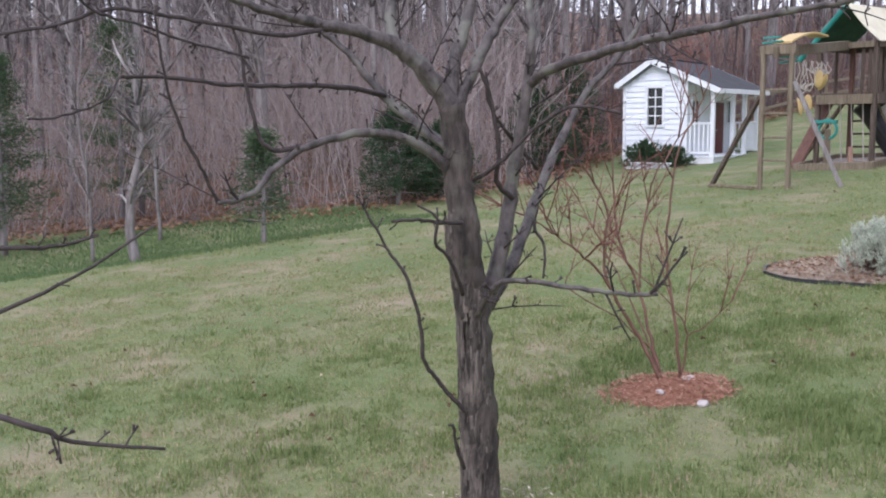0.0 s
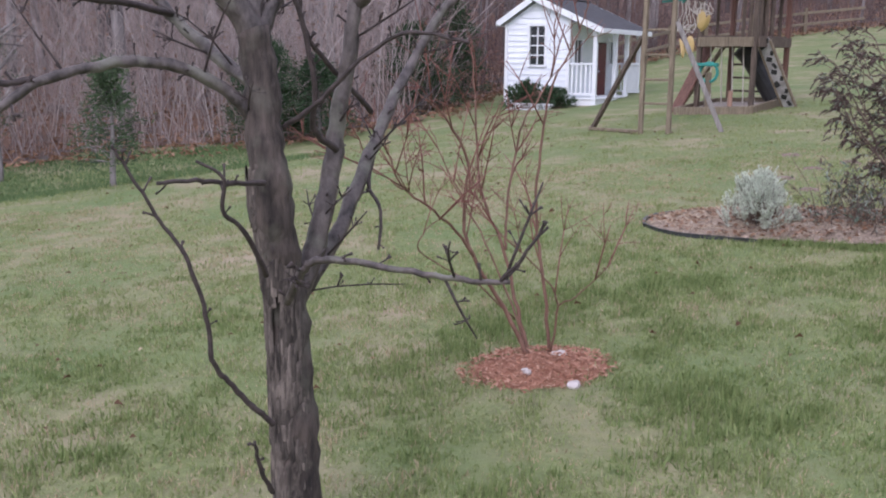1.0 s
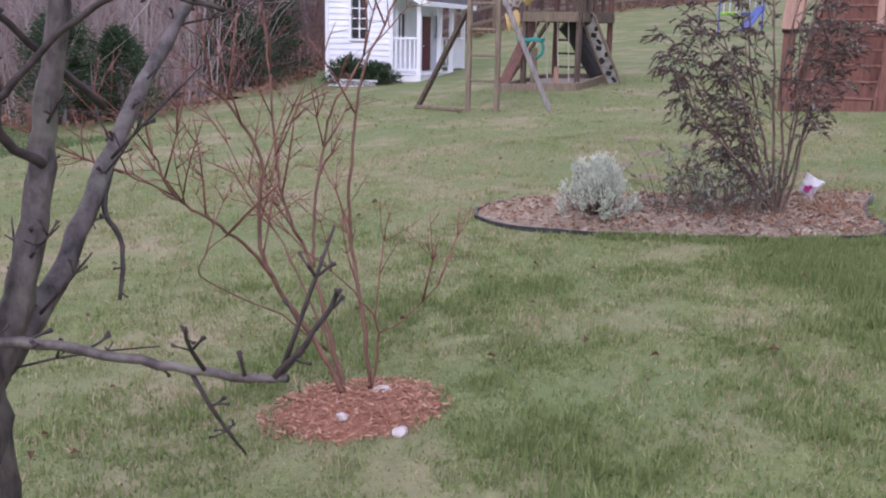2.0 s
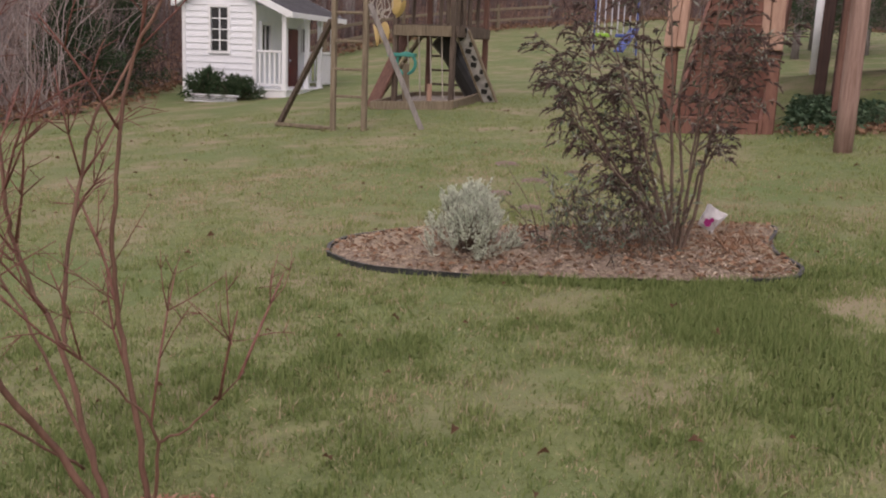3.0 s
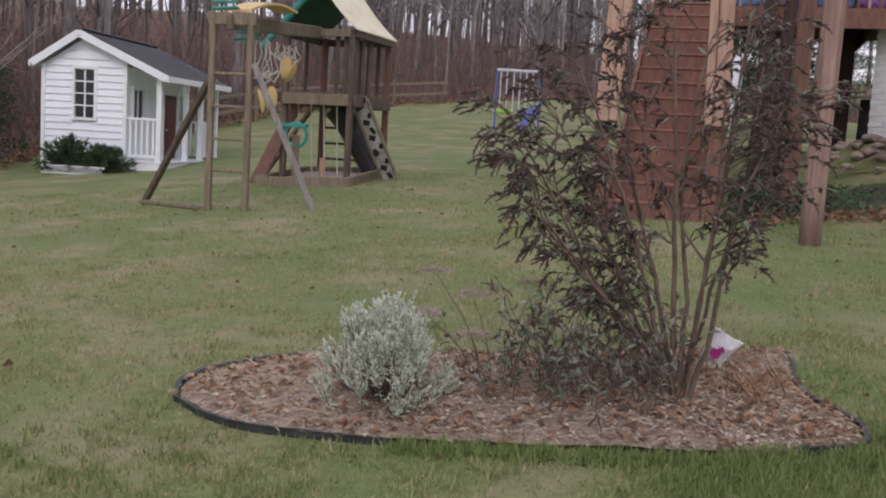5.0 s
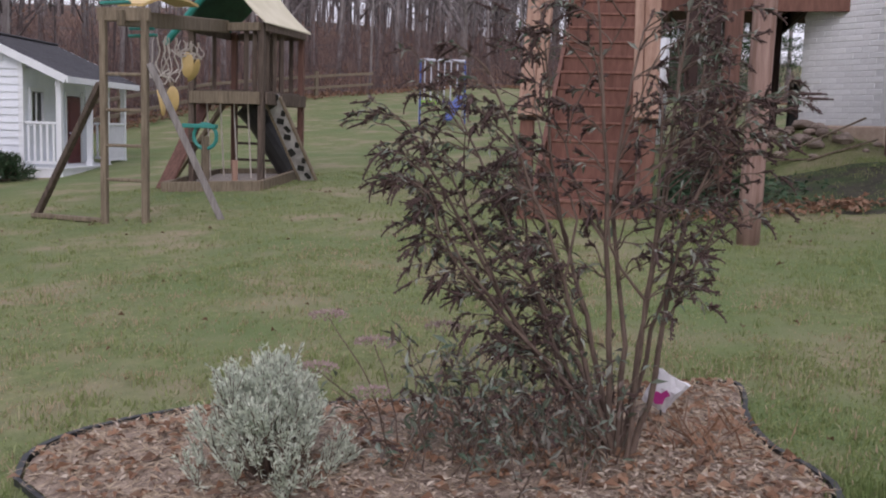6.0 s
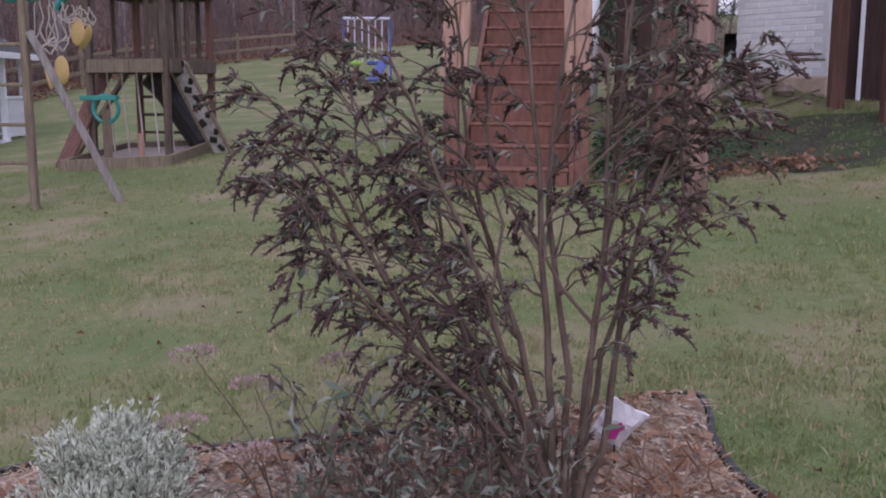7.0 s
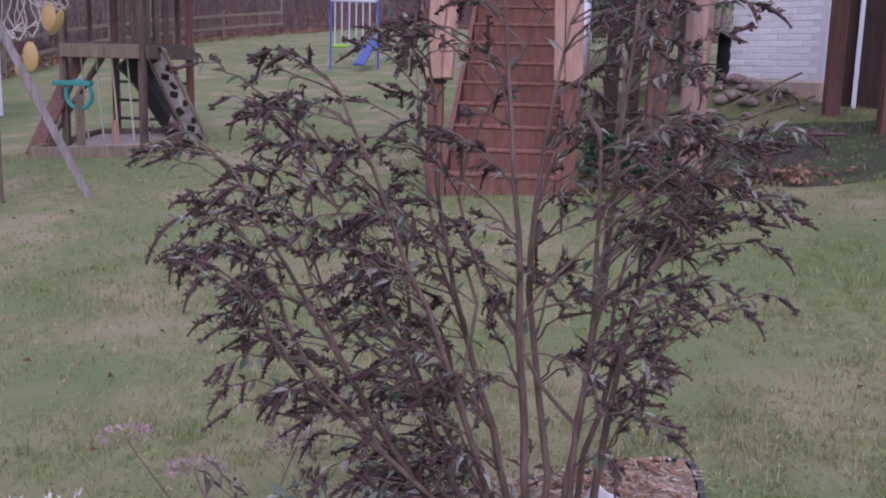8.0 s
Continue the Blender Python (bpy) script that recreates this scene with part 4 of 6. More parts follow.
for i in range(N):
    z0, z1 = FLOOR - 0.14 + i * step, FLOOR - 0.14 + (i + 1) * step
    a, b = ROOM0 - 0.005, ROOM1 + 0.005
    if slope_front(a) - 0.03 < z1:
        a = max(a, RIDGE_X - (RIDGE - 0.09 - z1) * (RIDGE_X + 0.16) / (RIDGE - EAVE_F))
    if slope_back(b) - 0.03 < z1:
        b = min(b, RIDGE_X + (RIDGE - 0.09 - z1) * (ROOM1 + 0.14 - RIDGE_X) / (RIDGE - EAVE_B))
    spans = [(a, b)]
    if z1 > WZ0 + 0.02 and z0 < WZ1 - 0.02:
        spans = [(a, WX0 - 0.02), (WX1 + 0.02, b)]
    for lo, hi in spans:
        if hi - lo < 0.05:
            continue
        g = Geo()
        for k, x in enumerate((lo, hi)):
            g.v += [Vector((x, 0.03, z0)), Vector((x, -0.004, z0)), Vector((x, 0.021, z1 + 0.008)), Vector((x, 0.03, z1 + 0.008))]
        g.f = [(0, 1, 5, 4), (1, 2, 6, 5), (2, 3, 7, 6), (0, 3, 2, 1), (4, 5, 6, 7)]
        hpart("siding_board", g, WHITE)
for x0, x1 in ((ROOM0 - 0.035, ROOM0 + 0.05), (ROOM1 - 0.05, ROOM1 + 0.02)):
    hpart("corner_board", Geo().box((x0, -0.02, FLOOR - 0.16), (x1, 0.06, min(slope_front(x0), slope_back(x1)) - 0.02), None, 0.004), TRIMWHITE)


def sash(y_axis, x0, x1, z0, z1, face, cols, rows):
    """A window with frame, bars and dark panes; face is its outer plane."""
    top = thing("window", "white framed window with dark panes", "", None)
    top.parent = house
    top["label"] = "white framed window with dark panes"

    def bar(name, a0, a1, b0, b1, d0, d1, mat):
        lo, hi = ((a0, face + d0, b0), (a1, face + d1, b1)) if y_axis else ((face + d0, a0, b0), (face + d1, a1, b1))
        Geo().box(lo, hi, None, 0.003 if mat is TRIMWHITE else 0).make(name, mat, top)

    bar("frame", x0 - 0.06, x0, z0 - 0.06, z1 + 0.06, -0.012, 0.05, TRIMWHITE)
    bar("frame", x1, x1 + 0.06, z0 - 0.06, z1 + 0.06, -0.012, 0.05, TRIMWHITE)
    bar("frame", x0, x1, z1, z1 + 0.06, -0.012, 0.05, TRIMWHITE)
    bar("sill", x0 - 0.07, x1 + 0.07, z0 - 0.05, z0, -0.03, 0.05, TRIMWHITE)
    for i in range(cols):
        for j in range(rows):
            a0, a1 = x0 + (x1 - x0) * i / cols, x0 + (x1 - x0) * (i + 1) / cols
            b0, b1 = z0 + (z1 - z0) * j / rows, z0 + (z1 - z0) * (j + 1) / rows
            bar("pane", a0 + 0.012, a1 - 0.012, b0 + 0.012, b1 - 0.012, 0.035, 0.042, GLASS)
    for i in range(1, cols):
        a = x0 + (x1 - x0) * i / cols
        bar("glazing_bar", a - 0.013, a + 0.013, z0, z1, 0.012, 0.046, TRIMWHITE)
    for j in range(1, rows):
        b = z0 + (z1 - z0) * j / rows
        bar("glazing_bar", x0, x1, b - 0.012, b + 0.012, 0.014, 0.044, TRIMWHITE)


sash(True, WX0, WX1, WZ0, WZ1, 0.0, 2, 4)
sash(False, 0.30, 0.74, 0.95, 1.48, ROOM0 - 0.03, 2, 1)
sash(False, 2.48, 2.8, 0.95, 1.48, ROOM0 - 0.03, 2, 1)
door = hpart("door", Geo().box((ROOM0 - 0.012, DY0 + 0.02, FLOOR), (ROOM0 + 0.03, DY1 - 0.02, DZ - 0.02), None, 0.004), MAROON, "dark red door")
for z0, z1 in ((0.32, 0.72), (0.80, 1.34)):
    Geo().box((ROOM0 - 0.022, DY0 + 0.10, z0), (ROOM0 - 0.012, DY1 - 0.10, z1), None, 0.006).make("panel", MAROON, door)
Geo().tube([(ROOM0 - 0.05, DY0 + 0.08, 0.78), (ROOM0 - 0.01, DY0 + 0.08, 0.78)], [0.022, 0.012], 10).make("handle", PALEMETAL, door)
for y0, y1 in ((DY0 - 0.06, DY0), (DY1, DY1 + 0.06)):
    hpart("door_trim", Geo().box((ROOM0 - 0.02, y0, FLOOR), (ROOM0, y1, DZ + 0.06), None, 0.003), TRIMWHITE)
# porch: deck boards, skirt, posts, rails
for i in range(6):
    hpart("deck_board", Geo().box((-0.03 + i * 0.116, -0.02, FLOOR - 0.03), (-0.03 + i * 0.116 + 0.11, LEN, FLOOR), None, 0.003), TRIMWHITE)
hpart("skirt", Geo().box((-0.01, 0.0, 0.02), (0.02, LEN - 0.02, FLOOR - 0.032), None, 0.003), TRIMWHITE)
hpart("skirt", Geo().box((0.022, 0.0, 0.02), (ROOM0 - 0.04, 0.03, FLOOR - 0.032), None, 0.003), TRIMWHITE)
hpart("base", Geo().box((0.7, 0.12, -0.15), (ROOM1 - 0.1, LEN - 0.15, FLOOR - 0.15)), MORTAR)
POSTS = (0.05, 1.30, 2.08, LEN - 0.07)
for y in POSTS:
    g = Geo().box((0.0, y - 0.045, FLOOR), (0.09, y + 0.045, EAVE_F - 0.01), None, 0.006)
    g.box((-0.008, y - 0.053, FLOOR), (0.098, y + 0.053, FLOOR + 0.09), None, 0.004)
    g.box((-0.008, y - 0.053, EAVE_F - 0.12), (0.098, y + 0.053, EAVE_F - 0.06), None, 0.004)
    hpart("porch_post", g, TRIMWHITE)


def railing(a, b, n):
    a, b = Vector(a), Vector(b)
    rail = hpart("railing", Geo().beam(a + Vector((0, 0, 0.74)), b + Vector((0, 0, 0.74)), 0.07, 0.045), TRIMWHITE)
    Geo().beam(a + Vector((0, 0, 0.08)), b + Vector((0, 0, 0.08)), 0.04, 0.05).make("bottom_rail", TRIMWHITE, rail)
    for i in range(n):
        p = a.lerp(b, (i + 0.5) / n)
        Geo().box((p.x - 0.019, p.y - 0.019, p.z + 0.1), (p.x + 0.019, p.y + 0.019, p.z + 0.72), None, 0.003).make("baluster", TRIMWHITE, rail)


railing((0.09, 0.045, FLOOR), (ROOM0 - 0.04, 0.045, FLOOR), 5)
railing((0.045, 2.13, FLOOR), (0.045, LEN - 0.12, FLOOR), 9)
railing((0.09, LEN - 0.05, FLOOR), (ROOM0 - 0.04, LEN - 0.05, FLOOR), 5)
# roof: two slabs, shingle courses, white fascia
OV = 0.14


def roof_slab(x0, z0, x1, z1, courses):
    d = Vector((x1 - x0, 0, z1 - z0))
    n = Vector((-d.z, 0, d.x)).normalized()
    if n.z < 0:
        n = -n
    g = Geo()
    a, b = Vector((x0, 0, z0)), Vector((x1, 0, z1))
    for y in (-OV, LEN + OV):
        g.v += [a + Vector((0, y, 0)), b + Vector((0, y, 0)), b + n * 0.05 + Vector((0, y, 0)), a + n * 0.05 + Vector((0, y, 0))]
    g.f = [(0, 1, 2, 3), (7, 6, 5, 4), (0, 4, 5, 1), (1, 5, 6, 2), (2, 6, 7, 3), (3, 7, 4, 0)]
    slab = hpart("roof", g, TRIMWHITE, "dark shingled roof slope")
    for i in range(courses):
        p, q = a.lerp(b, i / courses), a.lerp(b, min(1, (i + 1.15) / courses))
        for k in range(12):
            y0, y1 = -OV + (LEN + 2 * OV) * k / 12 + 0.002, -OV + (LEN + 2 * OV) * (k + 1) / 12 - 0.002
            g = Geo()
            for y in (y0, y1):
                g.v += [p + n * 0.052 + Vector((0, y, 0)), p + n * 0.060 + Vector((0, y, 0)), q + n * 0.055 + Vector((0, y, 0)), q + n * 0.052 + Vector((0, y, 0))]
            g.f = [(0, 1, 5, 4), (1, 2, 6, 5), (2, 3, 7, 6), (0, 3, 2, 1), (4, 5, 6, 7)]
            g.make("shingle", SHINGLE, slab)
    for y in (-OV - 0.025, LEN + OV + 0.001):
        f = Geo()
        for yy in (y, y + 0.024):
            f.v += [a + n * 0.056 + Vector((0, yy, 0)), b + n * 0.056 + Vector((0, yy, 0)), b - n * 0.07 + Vector((0, yy, 0)), a - n * 0.07 + Vector((0, yy, 0))]
        f.f = [(0, 1, 2, 3), (7, 6, 5, 4), (0, 4, 5, 1), (1, 5, 6, 2), (2, 6, 7, 3), (3, 7, 4, 0)]
        hpart("rake_board", f, TRIMWHITE)


roof_slab(-0.16, EAVE_F, RIDGE_X, RIDGE, 11)
roof_slab(ROOM1 + 0.14, EAVE_B, RIDGE_X + 0.001, RIDGE, 6)
hpart("fascia", Geo().box((-0.20, -OV - 0.03, EAVE_F - 0.06), (-0.165, LEN + OV + 0.03, EAVE_F + 0.045), None, 0.004), TRIMWHITE)
hpart("fascia", Geo().box((ROOM1 + 0.145, -OV - 0.03, EAVE_B - 0.06), (ROOM1 + 0.18, LEN + OV + 0.03, EAVE_B + 0.045), None, 0.004), TRIMWHITE)
hpart("ridge_cap", Geo().box((RIDGE_X - 0.09, -OV - 0.01, RIDGE + 0.045), (RIDGE_X + 0.09, LEN + OV + 0.01, RIDGE + 0.085), None, 0.02), SHINGLE)

# lattice planter with two dwarf evergreens beside the gable wall
LM = PM @ pose(0.66, -0.75, -pz)
planter = thing("planter", "low white lattice planter border", "planter", LM)
zl = height(*(LM @ Vector((0.6, 0, 0))).xy)
for lo, hi in (((0, 0, zl), (1.15, 0.012, zl + 0.02)), ((0, 0, zl + 0.13), (1.15, 0.012, zl + 0.15))):
    Geo().box(lo, hi).make("rail", TRIMWHITE, planter)
for i in range(34):
    for s in (-1, 1):
        x = 0.02 + i * 0.034
        y = 0.004 if s > 0 else -0.004
        a, b = Vector((x, y, zl + 0.02)), Vector((x + s * 0.11, y, zl + 0.13))
        if 0 <= b.x <= 1.15:
            Geo().beam(a, b, 0.011, 0.004, 0).make("lattice_slat", TRIMWHITE, planter)


def low_evergreen(x, y, rx, h, mat, label, name="dwarf_evergreen", fronds=120, n_leaf=36, cat="shrub"):
    z = height(x, y)
    t = thing(name, label, cat, pose(x, y, z))
    st, lf = Geo(), Geo()
    for i in range(fronds):
        d = heading(min(1.5, abs(random.gauss(0.5, 0.5))), random.uniform(0, 6.283))
        d = Vector((d.x * rx, d.y * rx, 0.12 * h + d.z * h * random.uniform(0.6, 1.0)))
        p0 = Vector((x, y, z))
        st.tube([p0, p0 + d * 0.5, p0 + d], [0.008, 0.006, 0.002], 4)
        for k in range(n_leaf):
            q = p0 + d * random.uniform(0.3, 1.0)
            w = d.normalized() + Vector([random.gauss(0, 0.6) for _ in range(3)])
            lf.leaf(q, w, Vector([random.gauss(0, 1) for _ in range(3)]), random.uniform(0.05, 0.12) * (1 + rx * 0.3), random.uniform(0.012, 0.025) * (1 + rx * 0.3), 0.15)
    under(st.make("stem_cluster", BUSHSTEM), t)
    under(tagged(lf.make("foliage", mat), kind="stuff"), t)
    return t


for lx, r, h in ((0.80, 0.58, 0.56), (0.18, 0.56, 0.42)):
    q = LM @ Vector((lx, 0.34, 0))
    low_evergreen(q.x, q.y, r, h, EVERGREEN, "low spreading dark green juniper behind white lattice")

# ---- play set ----
B, C, A, D = Vector((4.88, 15.71, 0)), Vector((5.22, 15.40, 0)), Vector((4.39, 16.92, 0)), Vector((5.955, 15.09, 0))
play = thing("swing_set", "weathered wooden swing set with ladder and climbing tower", "swing set", pose(5.05, 15.55, height(5.05, 15.55)))


def pp(name, g, mat, label=""):
    return under(g.make(name, mat, None, label), play)


def on(p, dz=0.0):
    return Vector((p.x, p.y, height(p.x, p.y) + dz))


TOP = 2.40
along = Vector((0.685, 0.728, 0))
across = Vector((0.71, -0.70, 0))
for p in (B, C):
    pp("ladder_post", Geo().beam(on(p, -0.05), Vector((p.x, p.y, TOP)), 0.068, 0.068, 0.008, across), OLDWOOD)
for z in (0.62, 0.98, 1.35, 1.72):
    pp("rung", Geo().beam(Vector((B.x, B.y, z)), Vector((C.x, C.y, z)), 0.035, 0.035, 0.008), OLDWOOD)
mid = (B + C) / 2
pp("brace_leg", Geo().beam(on(A, -0.05), Vector((B.x - 0.02, B.y + 0.06, 1.62)), 0.07, 0.07, 0.008), DARKWOOD)
pp("brace_leg", Geo().beam(on(D, -0.05), Vector((C.x + 0.04, C.y - 0.02, 1.84)), 0.07, 0.07, 0.008), GREYWOOD)
pp("ground_board", Geo().beam(on(A, 0.03), on(B, 0.03), 0.08, 0.05), OLDWOOD)
TF = [Vector(p) for p in ((6.85, 18.75, 0), (7.50, 17.80, 0), (8.50, 18.70, 0), (7.80, 19.60, 0))]
tower_mid = sum(TF, Vector()) / 4
beam_end = (TF[0] + TF[1]) / 2
pp("swing_beam", Geo().beam(Vector((mid.x, mid.y, TOP - 0.11)) - along * 0.08, Vector((beam_end.x, beam_end.y, TOP + 0.17)), 0.08, 0.17, 0.01), OLDWOOD)
pp("cross_beam", Geo().beam(Vector((B.x, B.y, TOP - 0.07)) - across * 0.06, Vector((C.x, C.y, TOP - 0.07)) + across * 0.06, 0.06, 0.14, 0.008), OLDWOOD)
for i, p in enumerate(TF):
    hgt = 2.62
    pp("tower_post", Geo().beam(on(p, -0.05), Vector((p.x, p.y, hgt)), 0.085, 0.085, 0.008, across), DARKWOOD if i < 2 else BROWNPOST)
DECKZ = 1.62
for i in range(4):
    a, b = TF[i], TF[(i + 1) % 4]
    out = ((a + b) / 2 - tower_mid).normalized() * 0.065
    for z, hh in ((DECKZ - 0.02, 0.17), (2.56, 0.11)):
        pp("tower_beam", Geo().beam(Vector((a.x, a.y, z)) + out, Vector((b.x, b.y, z)) + out, 0.04, hh, 0.006), OLDWOOD if i == 0 else DARKWOOD)
for k in range(9):
    a, b = TF[0].lerp(TF[1], (k + 0.5) / 9), TF[3].lerp(TF[2], (k + 0.5) / 9)
    pp("floor_board", Geo().beam(Vector((a.x, a.y, DECKZ + 0.08)), Vector((b.x, b.y, DECKZ + 0.08)), 0.12, 0.025, 0.003), DARKWOOD)
for i, fr in ((1, (0.12, 0.3, 0.48)), (2, (0.15, 0.3, 0.45)), (3, (0.5,)), (0, (0.78, 0.9))):
    for f in fr:
        p = TF[i].lerp(TF[(i + 1) % 4], f)
        pp("upright_slat", Geo().box((p.x - 0.03, p.y - 0.015, DECKZ + 0.02), (p.x + 0.03, p.y + 0.015, 2.54), None, 0.003), DARKWOOD)
# tarpaulin roof: dark underside to the beam, cream slope to the house
ridge_a, ridge_b = (TF[0] + TF[1]) / 2 - along * 0.12, (TF[3] + TF[2]) / 2 + along * 0.12
RZ = 3.30


def slope(name, p, q, out, mat, label):
    g = Geo()
    rows = 7
    for k in range(rows + 1):
        f = k / rows
        for m, e in ((ridge_a, p), (ridge_b, q)):
            base = Vector((m.x, m.y, RZ)).lerp(Vector((e.x, e.y, 2.60)) + out, f) - Vector((0, 0, 0.05 * math.sin(math.pi * f)))
            g.v += [base, base + Vector((0, 0, 0.02))]
    for k in range(rows):
        a = 4 * k
        g.f += [(a, a + 2, a + 6, a + 4), (a + 1, a + 5, a + 7, a + 3), (a, a + 4, a + 5, a + 1), (a + 2, a + 3, a + 7, a + 6)]
    g.f += [(0, 1, 3, 2), (4 * rows, 4 * rows + 2, 4 * rows + 3, 4 * rows + 1)]
    pp(name, g, mat, label)


slope("roof_canvas", TF[1] - along * 0.12, TF[2] + along * 0.12, across * 0.10, CREAM, "cream canvas roof slope")
slope("roof_canvas", TF[0] - along * 0.12, TF[3] + along * 0.12, -across * 0.16, GREENCANVAS, "dark green canvas roof slope")
# rope net, ramp, climbing board, tube slide
pp("ramp_board", Geo().beam(on(Vector((6.42, 18.72, 0)), 0.0), Vector((7.1, 18.95, DECKZ - 0.1)), 0.30, 0.04, 0.005), BROWNPOST, "brown plank ramp")
pp("ramp_board", Geo().beam(on(Vector((6.95, 19.9, 0)), 0.0), Vector((7.5, 19.25, DECKZ - 0.1)), 0.10, 0.05, 0.005), OLDWOOD)
foot, head = on(Vector((8.38, 18.12, 0)), -0.03), Vector((7.72, 17.98, DECKZ + 0.02))
board_dir = (head - foot).normalized()
wide = Vector((0.80, -0.60, 0))
ladder = pp("climbing_board", Geo().beam(foot, head, 0.22, 0.03, 0.004, wide.cross(board_dir)), BOARDWHITE, "faded white climbing board with dark marks")
nrm = wide.cross(board_dir).normalized()
if nrm.y > 0:
    nrm = -nrm
for s in (-0.12, 0.12):
    g = Geo().beam(foot + wide * s, head + wide * s, 0.035, 0.07, 0.005, nrm)
    o = g.make("side_rail", OLDWOOD)
    under(o, play)
for k in range(11):
    p = foot.lerp(head, (k + 0.6) / 11) + wide * (0.045 * (-1) ** k) + nrm * 0.018
    g = Geo().beam(p, p + (board_dir + wide * (0.5 if k % 3 else -0.4)) * 0.09, 0.10 if k % 2 else 0.06, 0.012, 0.003, nrm)
    under(g.make("grip_block", BLACKPLASTIC, None, "dark grip"), play)
line = wander([(7.75, 19.0, DECKZ - 0.1), (7.95, 18.95, 1.3), (8.15, 18.85, 0.95), on(Vector((8.35, 18.72, 0)), 0.12)], 5, 0)
pp("tube_slide", Geo().tube(line, [0.19] * len(line), 14), BLACKPLASTIC, "black tube slide")
for k in range(5):
    a = Vector((6.98 + 0.13 * k, 18.65 - 0.19 * k, 0))
    pp("net_rope", Geo().tube([on(a + along * 0.25, 0.1), Vector((a.x, a.y, DECKZ)) + along * 0.1], [0.012, 0.012], 5), ROPE)
for z in (0.7, 0.95, 1.2):
    pp("net_bar", Geo().beam(Vector((TF[3].x, TF[3].y, z)), Vector((TF[2].x, TF[2].y, z)), 0.04, 0.04), DARKWOOD)
pp("stub_post", Geo().beam(on(Vector((7.35, 18.4, 0))), on(Vector((7.35, 18.4, 0)), 0.36), 0.07, 0.07), TANWOOD)
# sandbox frame and gravel
SB = [Vector(p) for p in ((6.30, 18.32, 0), (7.35, 17.42, 0), (8.55, 18.72, 0), (7.6, 19.75, 0))]
for i in range(4):
    a, b = SB[i], SB[(i + 1) % 4]
    pp("sandbox_board", Geo().beam(on(a, 0.06), on(b, 0.06), 0.07, 0.15, 0.006), OLDWOOD)
g = Geo()
for p in SB:
    q = tower_mid.lerp(p, 0.97)
    g.v.append((q.x, q.y, height(q.x, q.y) + 0.06))
for p in SB:
    q = tower_mid.lerp(p, 0.97)
    g.v.append((q.x, q.y, height(q.x, q.y) - 0.05))
g.f = [(0, 1, 2, 3), (7, 6, 5, 4), (0, 4, 5, 1), (1, 5, 6, 2), (2, 6, 7, 3), (3, 7, 4, 0)]
tagged(g.make("sandbox_gravel", GRAVEL), "grey and white gravel inside the sandbox frame", "gravel", kind="stuff")
# yellow canopy and teal brackets on the beam
bz = TOP + 0.02
g = Geo()
for k in range(13):
    f = k / 12 - 0.5
    for s in (-1, 1):
        q = mid + along * (0.82 + 1.35 * f) + across * (0.15 * s)
        zz = bz + 0.04 + 0.16 * (f + 0.5) + 0.09 * math.cos(f * math.pi)
        g.v += [Vector((q.x, q.y, zz - 0.03)), Vector((q.x, q.y, zz))]
for k in range(12):
    a = 4 * k
    g.f += [(a, a + 2, a + 6, a + 4), (a + 1, a + 5, a + 7, a + 3), (a, a + 4, a + 5, a + 1), (a + 2, a + 3, a + 7, a + 6)]
g.f += [(0, 1, 3, 2), (48, 50, 51, 49)]
pp("yellow_slide_cover", g, YELLOW, "curved yellow plastic cover")
for p, z in ((B - across * 0.02, TOP + 0.04), (B + along * 0.55, TOP - 0.24)):
    g = Geo().beam(Vector((p.x, p.y, z)), Vector((p.x, p.y, z)) + across * 0.30 + along * 0.05 + Vector((0, 0, 0.02)), 0.10, 0.03)
    g.beam(Vector((p.x, p.y, z + 0.08)), Vector((p.x, p.y, z + 0.08)) + across * 0.30, 0.03, 0.03)
    pp("teal_bracket", g, TEAL, "teal plastic bracket")
arm_a, arm_b = TF[0] - along * 0.14 - across * 0.34, ridge_a - along * 0.06
pp("teal_arm", Geo().tube([(arm_a.x, arm_a.y, 2.33), (arm_b.x, arm_b.y, RZ - 0.05)], [0.05, 0.05], 8), TEAL, "teal plastic roof edge")
q = on(Vector((6.9, 18.35, 0)))
g = Geo()
ringpts = [Vector((q.x, q.y, q.z + 0.72)) + across * (0.17 * math.cos(a)) + Vector((0, 0, 0.17 * math.sin(a))) for a in [i * 2 * math.pi / 20 for i in range(21)]]
g.tube(ringpts, [0.028] * 21, 8, cap=False)
g.beam(ringpts[0] - across * 0.5 + Vector((0, 0, 0.14)), ringpts[0] + Vector((0, 0, 0.14)), 0.10, 0.06)
pp("steering_wheel", g, TEAL, "teal plastic wheel")
pp("wheel_post", Geo().beam(q, q + Vector((0, 0, 0.72)), 0.09, 0.09), OLDWOOD)


